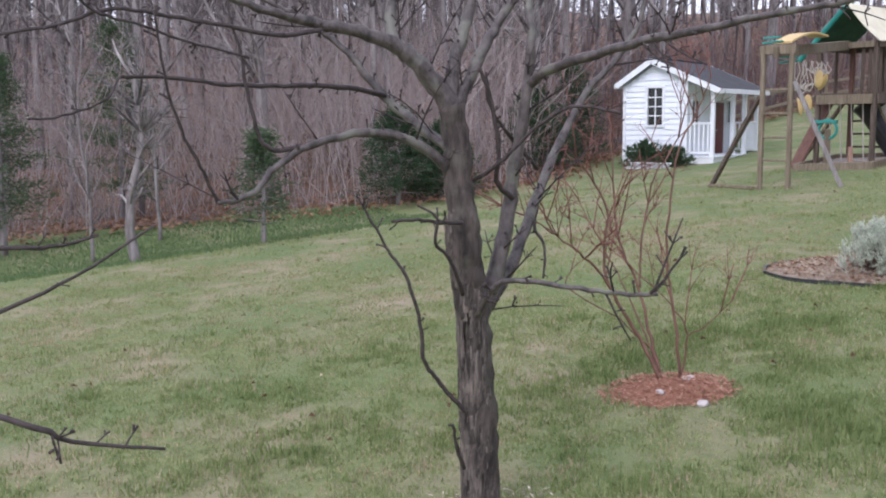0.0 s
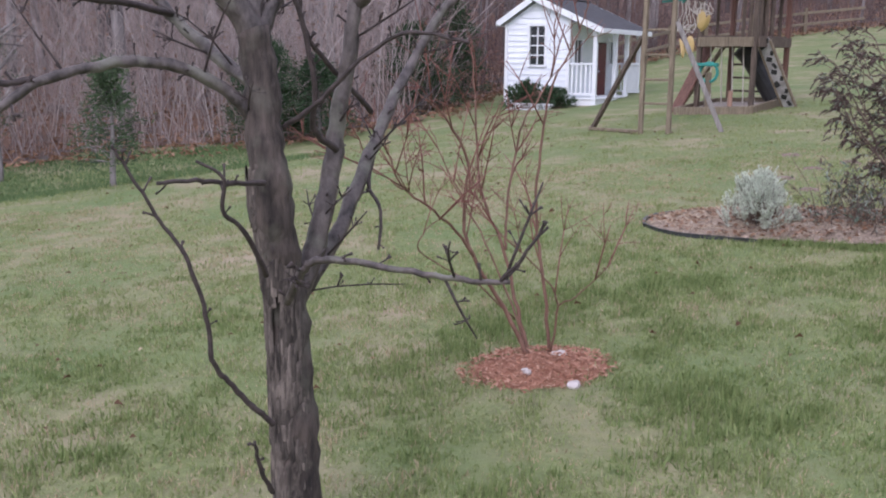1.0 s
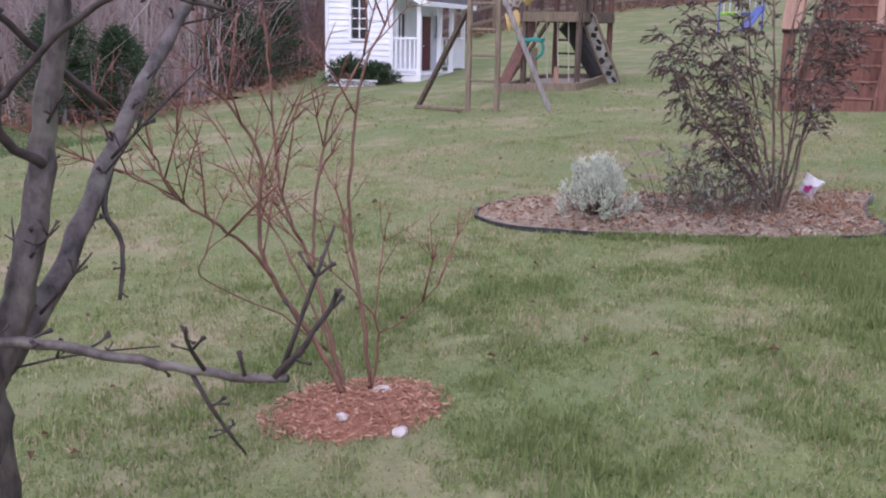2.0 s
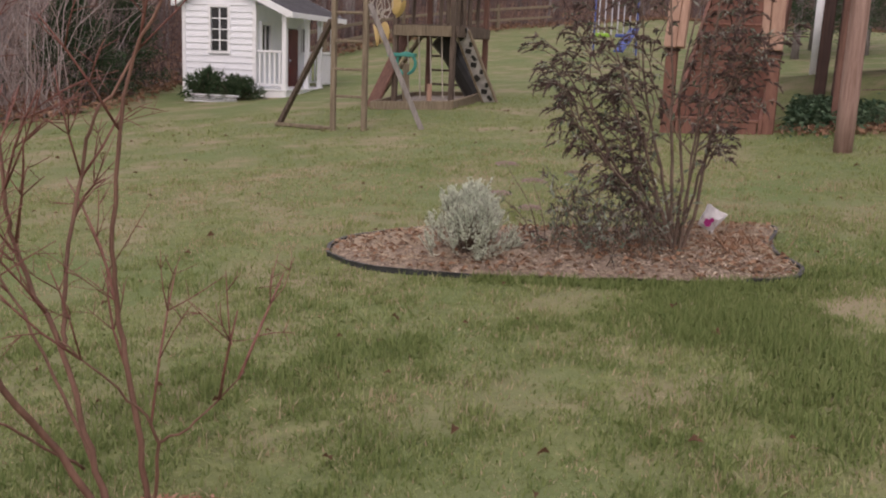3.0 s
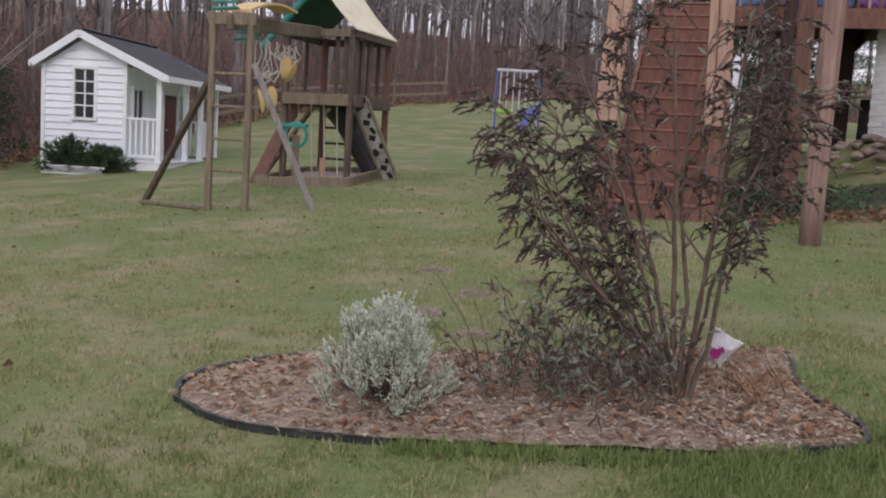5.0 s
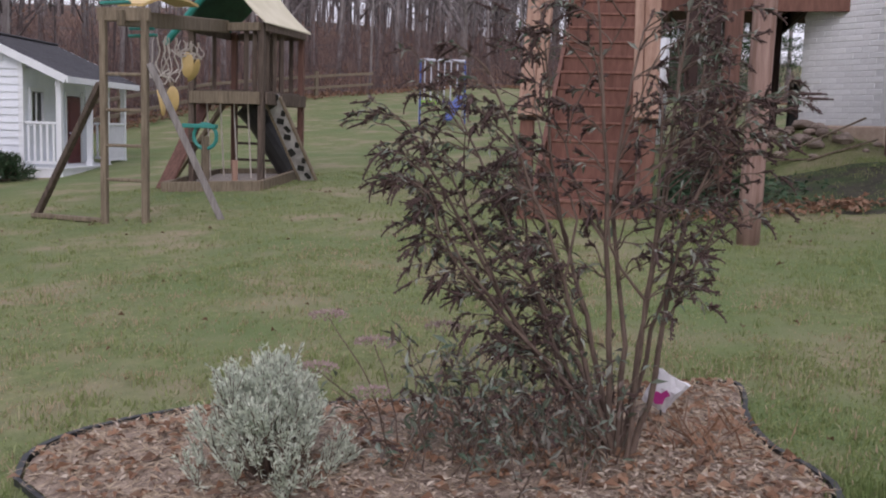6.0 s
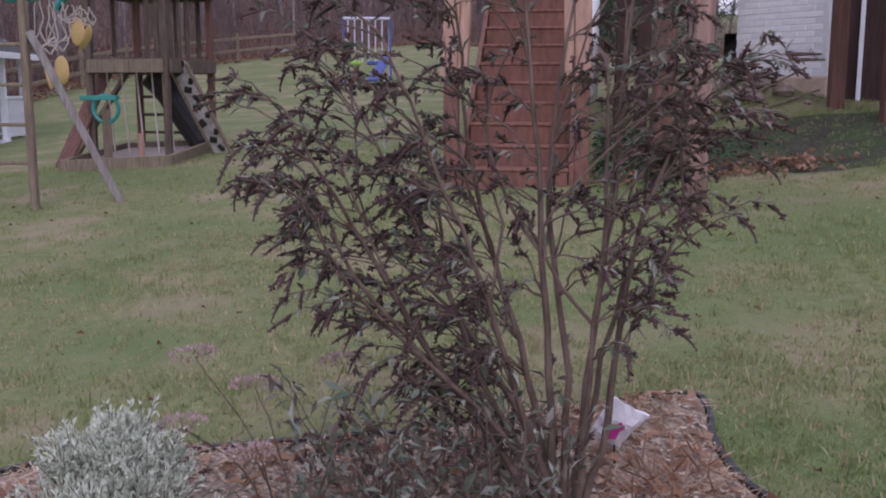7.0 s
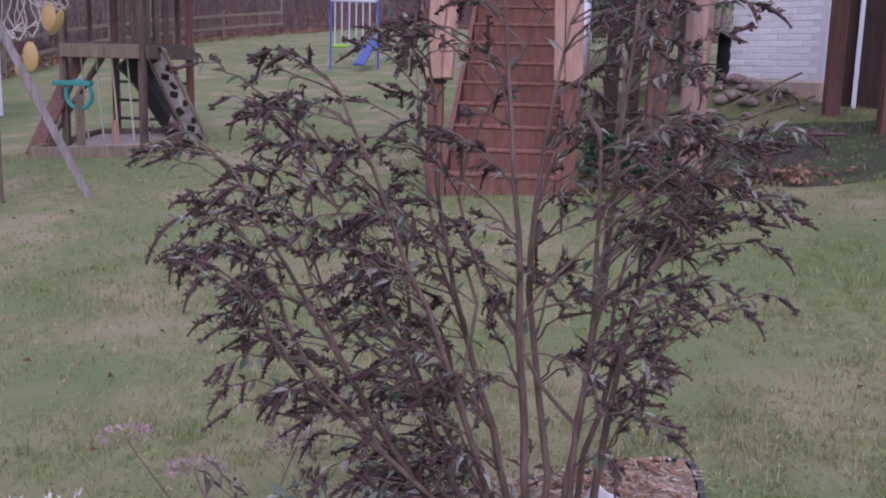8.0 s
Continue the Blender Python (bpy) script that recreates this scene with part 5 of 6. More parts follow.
def swing(base, z, drop, turn, tilt):
    """A yellow swing seat hanging by two tangled ropes from the beam."""
    s = thing("swing", "yellow plastic swing seat on knotted pale ropes", "swing", pose(base.x, base.y, z - drop), "swings on the beam")
    seat = Geo()
    bm = bmesh.new()
    bmesh.ops.create_uvsphere(bm, u_segments=16, v_segments=8, radius=1)
    for v in bm.verts:
        v.co = Vector((v.co.x * 0.075, v.co.y * 0.016 + 0.025 * v.co.z * v.co.z, v.co.z * 0.155))
    seat.add(bm, pose(0, 0, 0, tilt, 0, turn))
    seat.make("seat", YELLOW, s, smooth=True)
    for k in (-1, 1):
        pts = wander([(0.03 * k, 0, 0.2), (0.10 * k, 0.05, drop * 0.45), (0.03 * k, 0.02, drop * 0.7), (0.05 * k, 0, drop)], 4, 0.01)
        Geo().tube(pts, [0.008] * len(pts), 6).make("rope", ROPE, s)
    for a, b in ((-0.14, -0.10), (0.10, -0.05)):
        pts = wander([(0.5 * a, 0.05, drop), (a, -0.05, drop * random.uniform(0.5, 0.65)), (b, 0, drop * random.uniform(0.3, 0.45)), (0.02, 0.0, 0.2)], 4, 0.012)
        Geo().tube(pts, [0.006] * len(pts), 6).make("rope", ROPE, s)
    pts = wander([(0.08, 0.05, drop * 0.5), (-0.12, -0.05, drop * 0.35), (-0.2, 0, drop * 0.6)], 4, 0.01)
    Geo().tube(pts, [0.010] * len(pts), 6).make("rope", ROPE, s)


for f, zz, tn, tl in ((1.12, 1.50, -15, 8), (0.86, 1.46, 48, -12), (1.52, 1.92, -12, 5), (1.72, 1.86, 35, 28)):
    q = mid + along * f
    swing(q, TOP - 0.2, TOP - 0.2 - zz, tn, tl)

# small metal swing set far up the field
fx0, fy0 = 16.65, 28.6
fz = height(fx0, fy0)
far_set = thing("metal_swing_set", "small blue and white metal children's swing set", "swing set", pose(fx0, fy0, fz))
u2 = Vector((0.85, -0.5, 0))
v2 = Vector((0.5, 0.85, 0))
for e in (0, 1.25):
    for s in (-1, 1):
        a = Vector((fx0, fy0, 0)) + u2 * e + v2 * (0.6 * s)
        under(Geo().tube([Vector((a.x, a.y, height(a.x, a.y))), Vector((fx0, fy0, fz + 1.75)) + u2 * e], [0.026, 0.026], 6).make("leg", BLUEPAINT if s < 0 else PALEMETAL), far_set)
under(Geo().tube([Vector((fx0, fy0, fz + 1.75)), Vector((fx0, fy0, fz + 1.75)) + u2 * 1.25], [0.04, 0.04], 6).make("top_bar", PALEMETAL), far_set)
for e in (0.12, 0.3, 0.5, 0.68, 0.86, 1.04):
    a = Vector((fx0, fy0, fz)) + u2 * e
    under(Geo().tube([a + Vector((0, 0, 0.6)), a + Vector((0, 0, 1.75))], [0.02, 0.02], 5).make("chain", PALEMETAL), far_set)
for e, m in ((0.25, LIME), (0.85, BLUEPAINT)):
    a = Vector((fx0, fy0, fz + 0.58)) + u2 * e
    under(Geo().beam(a - u2 * 0.22, a + u2 * 0.22, 0.3, 0.10, 0.02).make("seat", m), far_set)
a = Vector((fx0, fy0, fz)) + u2 * 1.2
under(Geo().beam(a + v2 * -1.3 - u2 * 0.5 + Vector((0, 0, 0.1)), a + Vector((0, 0, 0.8)), 0.3, 0.06, 0.02).make("slide", BLUEPAINT), far_set)

# ---- stairs, deck and house ----
S0 = Vector((8.58, 12.32, 0))
su, sv = Vector((0.70, -0.714, 0)), Vector((0.714, 0.70, 0))
SZ = 0.41
RISE, RUN, STEPS, HALF = 0.195, 0.265, 14, 0.47
stairs = thing("deck_stairs", "reddish stained wooden stairs with closed risers", "stairs", pose(S0.x, S0.y, SZ))


def sp(name, g, mat, label=""):
    return under(g.make(name, mat, None, label), stairs)


def sloc(a, b, z):
    return S0 + su * a + sv * b + Vector((0, 0, z))


SM = Matrix(((su.x, sv.x, 0, S0.x), (su.y, sv.y, 0, S0.y), (0, 0, 1, 0), (0, 0, 0, 1)))
for i in range(STEPS):
    z = SZ + i * RISE
    sp("riser", Geo().box((-HALF, i * RUN, z - (0.15 if i == 0 else 0.0)), (HALF, i * RUN + 0.022, z + RISE - 0.031), SM, 0.002), REDWOOD)
    sp("tread", Geo().box((-HALF - 0.01, i * RUN - 0.014, z + RISE - 0.030), (HALF + 0.01, (i + 1) * RUN + 0.01, z + RISE), SM, 0.006), PALETREAD)
for s in (-1, 1):
    x0, x1 = (HALF + 0.012, HALF + 0.055) if s > 0 else (-HALF - 0.055, -HALF - 0.012)
    g = Geo()
    for x in (x0, x1):
        g.v += [SM @ Vector((x, y, z)) for y, z in ((0, SZ - 0.15), (0, SZ + 0.22), (STEPS * RUN, SZ + STEPS * RISE + 0.05), (STEPS * RUN, SZ + STEPS * RISE - 0.3), (0.35, SZ - 0.15))]
    g.f = [(0, 1, 2, 3, 4), (9, 8, 7, 6, 5)] + [(k, 5 + k, 5 + (k + 1) % 5, (k + 1) % 5) for k in range(5)]
    sp("stringer", g, REDWOOD)
    c = (HALF + 0.12) * s
    sp("newel_post", Geo().box((c - 0.065, 0.02, SZ - 0.2), (c + 0.065, 0.15, SZ + 1.02), SM, 0.006), REDWOOD)
    for off, wd, dp in ((0.0, 0.15, 0.05), (-0.125 * s, 0.085, 0.14)):
        a = SM @ Vector((c + off + 0.01 * s, -0.03, SZ + 1.0))
        b = SM @ Vector((c + off - 0.10 * s, 0.45, SZ + 4.2))
        sp("upright_board", Geo().beam(a, b, dp, wd, 0.008, su), TANWOOD, "bare tan wood upright board")
    sp("newel_cap", Geo().box((c - 0.085, 0.0, SZ + 0.96), (c + 0.085, 0.17, SZ + 0.995), SM, 0.006), DARKPOST_AND_SHADE)

DZ1 = SZ + STEPS * RISE
d0 = STEPS * RUN
deck = thing("deck", "raised stained wooden deck with dark underside", "deck", pose(11.2, 14.9, DZ1))
for k in range(24):
    under(Geo().box((-0.6, d0 + k * 0.142, DZ1 - 0.035), (2.9, d0 + k * 0.142 + 0.136, DZ1), SM, 0.003).make("deck_board", REDWOOD), deck)
under(Geo().box((-0.6, d0 - 0.045, DZ1 - 0.27), (2.9, d0 - 0.003, DZ1 - 0.037), SM, 0.004).make("rim_board", REDWOOD), deck)
for k in range(9):
    x = -0.55 + k * 0.42
    under(Geo().box((x, d0, DZ1 - 0.26), (x + 0.04, d0 + 3.4, DZ1 - 0.037), SM).make("joist", DARKPOST_AND_SHADE), deck)
# Unseen high boards, added to shade the ground right of the stairs.
for k in range(36):
    under(Geo().box((2.95, d0 - 1.0 + k * 0.142, 5.15), (8.5, d0 - 1.0 + k * 0.142 + 0.138, 5.19), SM, 0.003).make("deck_board", REDWOOD), deck)
# Unseen strip of decking, rim and joists added to darken the soil below.
for k in range(10):
    under(Geo().box((2.2, 0.12 + k * 0.142, 3.55), (4.7, 0.12 + k * 0.142 + 0.138, 3.59), SM, 0.003).make("deck_board", REDWOOD), deck)
under(Geo().box((2.15, 0.06, 3.28), (4.7, 0.11, 3.57), SM, 0.004).make("rim_board", REDWOOD), deck)
for k in range(5):
    x = 2.25 + k * 0.58
    under(Geo().box((x, 0.12, 3.30), (x + 0.04, 1.5, 3.545), SM).make("joist", DARKPOST_AND_SHADE), deck)
under(Geo().box((0.55, d0 - 0.02, DZ1 + 0.9), (2.9, d0 + 0.07, DZ1 + 0.94), SM, 0.004).make("deck_rail", REDWOOD), deck)
for k in range(17):
    x = 0.62 + k * 0.135
    under(Geo().box((x, d0 + 0.01, DZ1), (x + 0.035, d0 + 0.045, DZ1 + 0.9), SM, 0.003).make("baluster", TANWOOD if k % 3 == 0 else REDWOOD), deck)
for k in range(4):
    m = CLOTH_A if k % 2 == 0 else CLOTH_B
    x = 0.8 + 0.52 * k
    bm = bmesh.new()
    bmesh.ops.create_cube(bm, size=1)
    bmesh.ops.subdivide_edges(bm, edges=bm.edges[:], cuts=4, use_grid_fill=True)
    for v in bm.verts:
        v.co = Vector((v.co.x * 0.48, v.co.y * 0.14 * (1.2 - abs(v.co.x)), v.co.z * 0.40 * (1.1 - 0.4 * abs(v.co.x))))
    g = Geo()
    g.add(bm, SM @ pose(x, d0 + 0.22, DZ1 + 0.22))
    tagged(g.make("outdoor_cushion", m, smooth=True), "blue and purple printed cushion on the deck", "cushion", "cushions on the deck")


def post(name, x, y, w, z1, mat, label, lean=(0, 0), sides=0):
    z0 = height(x, y) - 0.1
    g = Geo()
    if sides:
        line = [Vector((x + lean[0] * t, y + lean[1] * t, z0 + (z1 - z0) * t)) for t in [k / 8 for k in range(9)]]
        g.tube(line, [w / 2 * (1 + 0.02 * math.sin(k * 2)) for k in range(9)], sides, 0.02)
    else:
        g.beam((x, y, z0), (x + lean[0], y + lean[1], z1), w, w, 0.01, su)
    return tagged(g.make(name, mat, smooth=bool(sides)), label, "post")


post("wooden_post", 8.61, 10.33, 0.185, 5.2, POSTWOOD, "round weathered pinkish wooden pole in the lawn", (0.02, -0.02), 12)
post("deck_post", 9.96, 11.82, 0.17, 3.54, BROWNPOST, "reddish brown square timber post of the deck", (0.03, -0.02))
post("deck_post", 11.55, 13.85, 0.16, 3.54, DARKPOST_AND_SHADE, "dark stained square timber post under the deck", (0.05, -0.03))
post("deck_post", 11.70, 13.66, 0.16, 3.54, DARKPOST_AND_SHADE, "dark stained square timber post under the deck", (0.05, -0.03))
post("deck_post", 12.80, 11.80, 0.16, 3.54, BROWNPOST, "dark reddish timber post beside the brick wall")
post("deck_post", 12.35, 10.90, 0.19, 3.54, BROWNPOST, "dark reddish timber post beside the brick wall")
g = Geo().tube([(15.2, 17.9, 0.9), (15.2, 17.9, 3.0)], [0.09, 0.09], 12)
tagged(g.make("white_column", TRIMWHITE, smooth=True), "slim white porch column", "column")

# house: the painted brick pier and the recessed walls
pier = thing("brick_wall", "white painted brick wall with bare stained footing", "wall", pose(13.08, 12.15, 1.2), kind="structure")
WA, WB = Vector((13.24, 13.47, 0)), Vector((13.26, 12.22, 0))
wd = (WB - WA).normalized()
wn_ = Vector((-wd.y, wd.x, 0))
if wn_.x > 0:
    wn_ = -wn_
WL = (WB - WA).length
BM = Matrix(((wd.x, -wn_.x, 0, WA.x), (wd.y, -wn_.y, 0, WA.y), (0, 0, 1, 0), (0, 0, 0, 1)))
under(Geo().box((0.006, -0.006, 0.9), (WL - 0.006, 0.3, 6.0), BM).make("core", MORTAR), pier)
under(Geo().box((-0.02, -0.03, 0.7), (WL + 0.02, 0.6, 1.46), BM, 0.02).make("footing", FOOTING, None, "bare tan footing"), pier)
bm = bmesh.new()
bmesh.ops.create_cube(bm, size=1)
for v in bm.verts:
    v.co = Vector((v.co.x * 0.205, v.co.y * 0.03, v.co.z * 0.062))
bmesh.ops.bevel(bm, geom=bm.edges[:], offset=0.004, segments=1, affect="EDGES")
brick_mesh = bpy.data.meshes.new("brick")
bm.to_mesh(brick_mesh)
bm.free()
brick_mesh.materials.append(BRICKWHITE)
bpy.context.view_layer.update()
inv = pier.matrix_world.inverted()
for r in range(29):
    z = 1.505 + r * 0.074
    for k in range(7):
        x = k * 0.216 - (0.108 if r % 2 else 0) + 0.1
        if x < 0.09 or x > WL - 0.09:
            continue
        b = new("brick", brick_mesh)
        b.parent = pier
        b.matrix_parent_inverse = inv
        b.matrix_basis = BM @ pose(x, 0.002 + random.uniform(-0.003, 0.003), z, 0, 0, random.uniform(-0.6, 0.6))
W2 = thing("rear_wall", "grey plaster house wall, panels under the deck coloured dark for shade", "wall", pose(16, 16, 1), kind="structure")
# Panels starting below x 14 are coloured near-black in place of under-deck shade.
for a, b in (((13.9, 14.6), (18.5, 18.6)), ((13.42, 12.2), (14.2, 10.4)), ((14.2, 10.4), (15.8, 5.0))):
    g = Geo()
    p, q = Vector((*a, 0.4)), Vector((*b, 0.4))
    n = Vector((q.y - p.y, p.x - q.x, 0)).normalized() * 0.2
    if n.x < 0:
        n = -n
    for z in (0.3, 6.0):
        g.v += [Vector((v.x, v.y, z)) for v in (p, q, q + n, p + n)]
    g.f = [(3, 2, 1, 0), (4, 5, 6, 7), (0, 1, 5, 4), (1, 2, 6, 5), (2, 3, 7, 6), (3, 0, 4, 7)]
    under(g.make("wall_panel", DARKPOST_AND_SHADE if a[0] < 14 else PLASTER), W2)
g = Geo().box((0, 0, 0), (0.05, 0.06, 4.5), pose(13.45, 11.95, 0.9, 0, 0, -60), 0.004)
tagged(g.make("door_trim", TRIMWHITE), "white vertical trim board on the house wall", "trim", kind="structure")
# rubble and boards at the foot of the pier
for i in range(34):
    x, y = 12.75 + random.gauss(0, 0.22), 13.0 + random.gauss(0, 0.42)
    stone(x, y, random.uniform(0.05, 0.13), "broken brown rock in the rubble heap", ROCK, 0.35)
for a, b in (((11.9, 12.9, 0.98), (12.9, 12.25, 1.55)), ((12.2, 12.5, 1.03), (12.95, 12.1, 1.3)), ((11.6, 13.1, 0.97), (12.5, 12.4, 1.06))):
    g = Geo().beam(a, b, 0.04, 0.02, 0.004)
    tagged(g.make("loose_board", OLDWOOD), "loose weathered board leaning on the rubble", "board")
# covered grill in the shade
bm = bmesh.new()
bmesh.ops.create_cube(bm, size=1)
bmesh.ops.subdivide_edges(bm, edges=bm.edges[:], cuts=3, use_grid_fill=True)
for v in bm.verts:
    v.co = Vector((v.co.x * 0.7 * (1 - 0.25 * v.co.z), v.co.y * 0.6, v.co.z * 0.8 + 0.4)) + Vector([0.04 * noise.noise(v.co * 4 + Vector((k * 9, 0, 0))) for k in range(3)])
g = Geo()
g.add(bm, pose(14.5, 14.2, height(14.5, 14.2), 0, 0, 30))
tagged(g.make("covered_grill", BLACKPLASTIC, smooth=True), "grill under a slumped black cover", "grill")

# ivy beside the stairs with brown leaves at its edge
iv, lt = Geo(), Geo()
for i in range(3400):
    x, y = 10.0 + random.gauss(0, 0.5), 12.4 + random.gauss(0, 0.45)
    if (Vector((x, y, 0)) - S0).dot(su) < 0.75:
        continue
    z = height(x, y)
    iv.leaf((x, y, z + random.uniform(0.03, 0.30) * math.exp(-((x - 10.2) / 1.0) ** 2)), heading(random.uniform(0.8, 1.8), random.uniform(0, 6.283)), (random.gauss(0, 0.5), random.gauss(0, 0.5), 1), random.uniform(0.05, 0.11), random.uniform(0.04, 0.07), 0.25)
for i in range(420):
    t = random.uniform(-0.1, 1.3)
    x, y = 9.35 + t * 1.2 + random.gauss(0, 0.15), 11.75 - t * 0.75 + random.gauss(0, 0.2)
    lt.leaf((x, y, height(x, y) + random.uniform(0.01, 0.06)), heading(random.uniform(0.9, 1.7), random.uniform(0, 6.283)), (random.gauss(0, 0.5), random.gauss(0, 0.5), 1), random.uniform(0.06, 0.11), random.uniform(0.04, 0.07), 0.4)
tagged(iv.make("ground_ivy", IVY), "dark green ivy covering the ground beside stairs", "ivy", kind="stuff")
tagged(lt.make("brown_leaves", LITTER), "drift of brown leaves along the ivy", "leaf litter", kind="stuff")


# ---- woods ----
def bare_tree(x, y, h, r, name="bare_tree", label="bare grey-brown woodland tree", limbs=9, mat=None, low=0.35):
    z = height(x, y) - 0.1
    t = thing(name, label, "tree", pose(x, y, z), "woodland trees")
    lean = Vector((random.gauss(0, 0.03), random.gauss(0, 0.03), 1)) * h
    p = Vector((x, y, z))
    line = wander([p, p + lean * 0.3 + Vector((random.gauss(0, 0.05), 0, 0)), p + lean * 0.65 + Vector((random.gauss(0, 0.1), 0, 0)), p + lean], 3, 0.02)
    under(Geo().tube(line, taper(len(line), r, r * 0.25), 8, 0.06).make("trunk", FORESTBARK, smooth=True), t)
    g = Geo()
    k0 = max(1, int(len(line) * low))
    for e in shoots(g, line[k0 - 1:], limbs, h * 0.22, r * 0.28, 5, spread=0.9, lift=0.5):
        for f in shoots(g, e, 4, h * 0.10, r * 0.11, 3, spread=0.9, lift=0.3):
            shoots(g, f, 3, h * 0.05, r * 0.05, 3, spread=0.9, lift=0.2)
    under(tagged(g.make("twig_crown", FORESTBARK), kind="stuff"), t)


def edge_point(t, off):
    """A place along the edge of the woods, t in 0..1, off metres inside."""
    seg = [(Vector(a), Vector(b)) for a, b in zip(EDGE[1:-1], EDGE[2:])]
    seg[-1] = (seg[-1][0], Vector((60, 45)))
    total = sum((b - a).length for a, b in seg)
    d = t * total
    for a, b in seg:
        n = (b - a).length
        if d <= n:
            q = a.lerp(b, d / n)
            w = (b - a) / n
            return q.x - w.y * off, q.y + w.x * off
        d -= n
    return seg[-1][1].x, seg[-1][1].y + off


random.seed(11)
for i in range(46):
    t = (i + random.uniform(0.1, 0.9)) / 46
    x, y = edge_point(t, random.uniform(0.3, 5))
    bare_tree(x, y, random.uniform(8, 15), random.choice((0.05, 0.07, 0.1, 0.13, 0.17, 0.22)), limbs=16, low=0.3)
far = Geo()
tws = Geo()
for i in range(850):
    x, y = edge_point(random.random(), 4 + 34 * random.random() ** 0.8)
    z, h, r = height(x, y), random.uniform(7, 16), random.uniform(0.04, 0.15)
    lean = Vector((random.gauss(0, 0.04), random.gauss(0, 0.04), 1)) * h
    p = Vector((x, y, z - 0.2))
    line = wander([p, p + lean * 0.5 + Vector((random.gauss(0, 0.15), 0, 0)), p + lean], 2, 0.03)
    far.tube(line, taper(len(line), r, r * 0.3), 6, 0, False)
    for e in shoots(far, line, 9, 2.6, r * 0.3, 3, spread=0.9, lift=0.5):
        shoots(tws, e, 5, 1.3, 0.014, 3, spread=0.9, lift=0.3)
tagged(far.make("far_woods", FORESTBARK, smooth=True), "dense leafless grey-brown woods rising behind the lawn", "woods", kind="stuff")
tagged(tws.make("far_twigs", FORESTBARK), "fine bare twigs of the far woods", "woods", kind="stuff")
pale, russet = Geo(), Geo()
for i in range(11000):
    x, y = edge_point(random.random(), -0.3 + 16 * random.random() ** 1.5)
    z = height(x, y)
    br = pale if x < 2.2 + random.gauss(0, 0.8) else russet
    n = random.uniform(0.7, 4.5) if br is pale else random.uniform(0.5, 3.2)
    d = heading(abs(random.gauss(0, 0.35)), random.uniform(0, 6.283))
    b = Vector((random.gauss(0, 0.25), random.gauss(0, 0.25), -0.1)) * n
    p = Vector((x, y, z))
    r = random.uniform(0.005, 0.013)
    pts = [p, p + d * n * 0.5 + b * 0.2, p + d * n + b]
    br.tube(pts, [r, r * 0.7, r * 0.35], 3, 0, False)
    for k in range(3):
        q = pts[1].lerp(pts[2], random.random())
        w = (d + Vector([random.gauss(0, 0.6) for _ in range(3)])) * n * 0.3
        br.tube([q, q + w], [r * 0.5, r * 0.2], 3, 0, False)
tagged(pale.make("underbrush", BRUSH), "tangled pale bare grey underbrush", "underbrush", kind="stuff")
tagged(russet.make("underbrush", DARKBRUSH), "tangled dark russet underbrush behind the field", "underbrush", kind="stuff")
lv = Geo()
for i in range(14000):
    x, y = edge_point(random.random(), -1.2 + 9 * random.random() ** 1.3)
    lv.leaf((x, y, height(x, y) + random.uniform(0.03, 0.12)), heading(random.uniform(0.9, 1.8), random.uniform(0, 6.283)), (random.gauss(0, 0.5), random.gauss(0, 0.5), 1), random.uniform(0.10, 0.2), random.uniform(0.07, 0.12), 0.35)
# russet leaves that still hang in the brush
for i in range(5000):
    x, y = edge_point(random.random(), 0.5 + 8 * random.random())
    lv.leaf((x, y, height(x, y) + random.uniform(0.3, 3.5)), heading(random.uniform(1.2, 2.6), random.uniform(0, 6.283)), Vector([random.gauss(0, 1) for _ in range(3)]), random.uniform(0.07, 0.12), 0.05, 0.3)
tagged(lv.make("woodland_leaves", LITTER), "russet leaves fallen and hanging at the wood's edge", "leaves", kind="stuff")

# trees and evergreens that stand out at the edge
bare_tree(-4.9, 14.9, 3.2, 0.09, "dead_tree", "pale grey leaning tree with broken crown", 26, low=0.3)
bare_tree(-6.3, 16.8, 4.0, 0.04, limbs=26, low=0.2)
bare_tree(-5.6, 18.4, 4.5, 0.045, limbs=26, low=0.2)


def cedar(x, y, h, r, label, mat, n=150, leafn=46, bare=0.12):
    z = height(x, y)
    t = thing("evergreen_tree", label, "tree", pose(x, y, z))
    line = wander([(x, y, z - 0.05), (x + 0.03, y, z + h * 0.5), (x, y, z + h)], 4, 0.01)
    under(Geo().tube(line, taper(len(line), 0.03 + h * 0.012, 0.01), 8, 0.05).make("trunk", FORESTBARK, smooth=True), t)
    st, lf = Geo(), Geo()
    for i in range(n):
        f = random.uniform(bare, 1) ** 0.85
        p = Vector((x, y, z + h * f))
        a = random.uniform(0, 6.283)
        reach = r * (1.08 - f) ** 0.7 * random.uniform(0.5, 1.1)
        e = p + Vector((math.cos(a) * reach, math.sin(a) * reach, random.uniform(-0.1, 0.25) * reach))
        st.tube([p, e], [0.010, 0.003], 3)
        for k in range(leafn):
            q = p.lerp(e, random.uniform(0.25, 1.05)) + Vector([random.gauss(0, 0.06) for _ in range(3)])
            lf.leaf(q, (e - p).normalized() + Vector([random.gauss(0, 0.6) for _ in range(3)]), Vector([random.gauss(0, 1) for _ in range(3)]), random.uniform(0.05, 0.13), random.uniform(0.015, 0.03), 0.2)
    under(tagged(st.make("bough_cluster", FORESTBARK), kind="stuff"), t)
    under(tagged(lf.make("crown", mat), kind="stuff"), t)


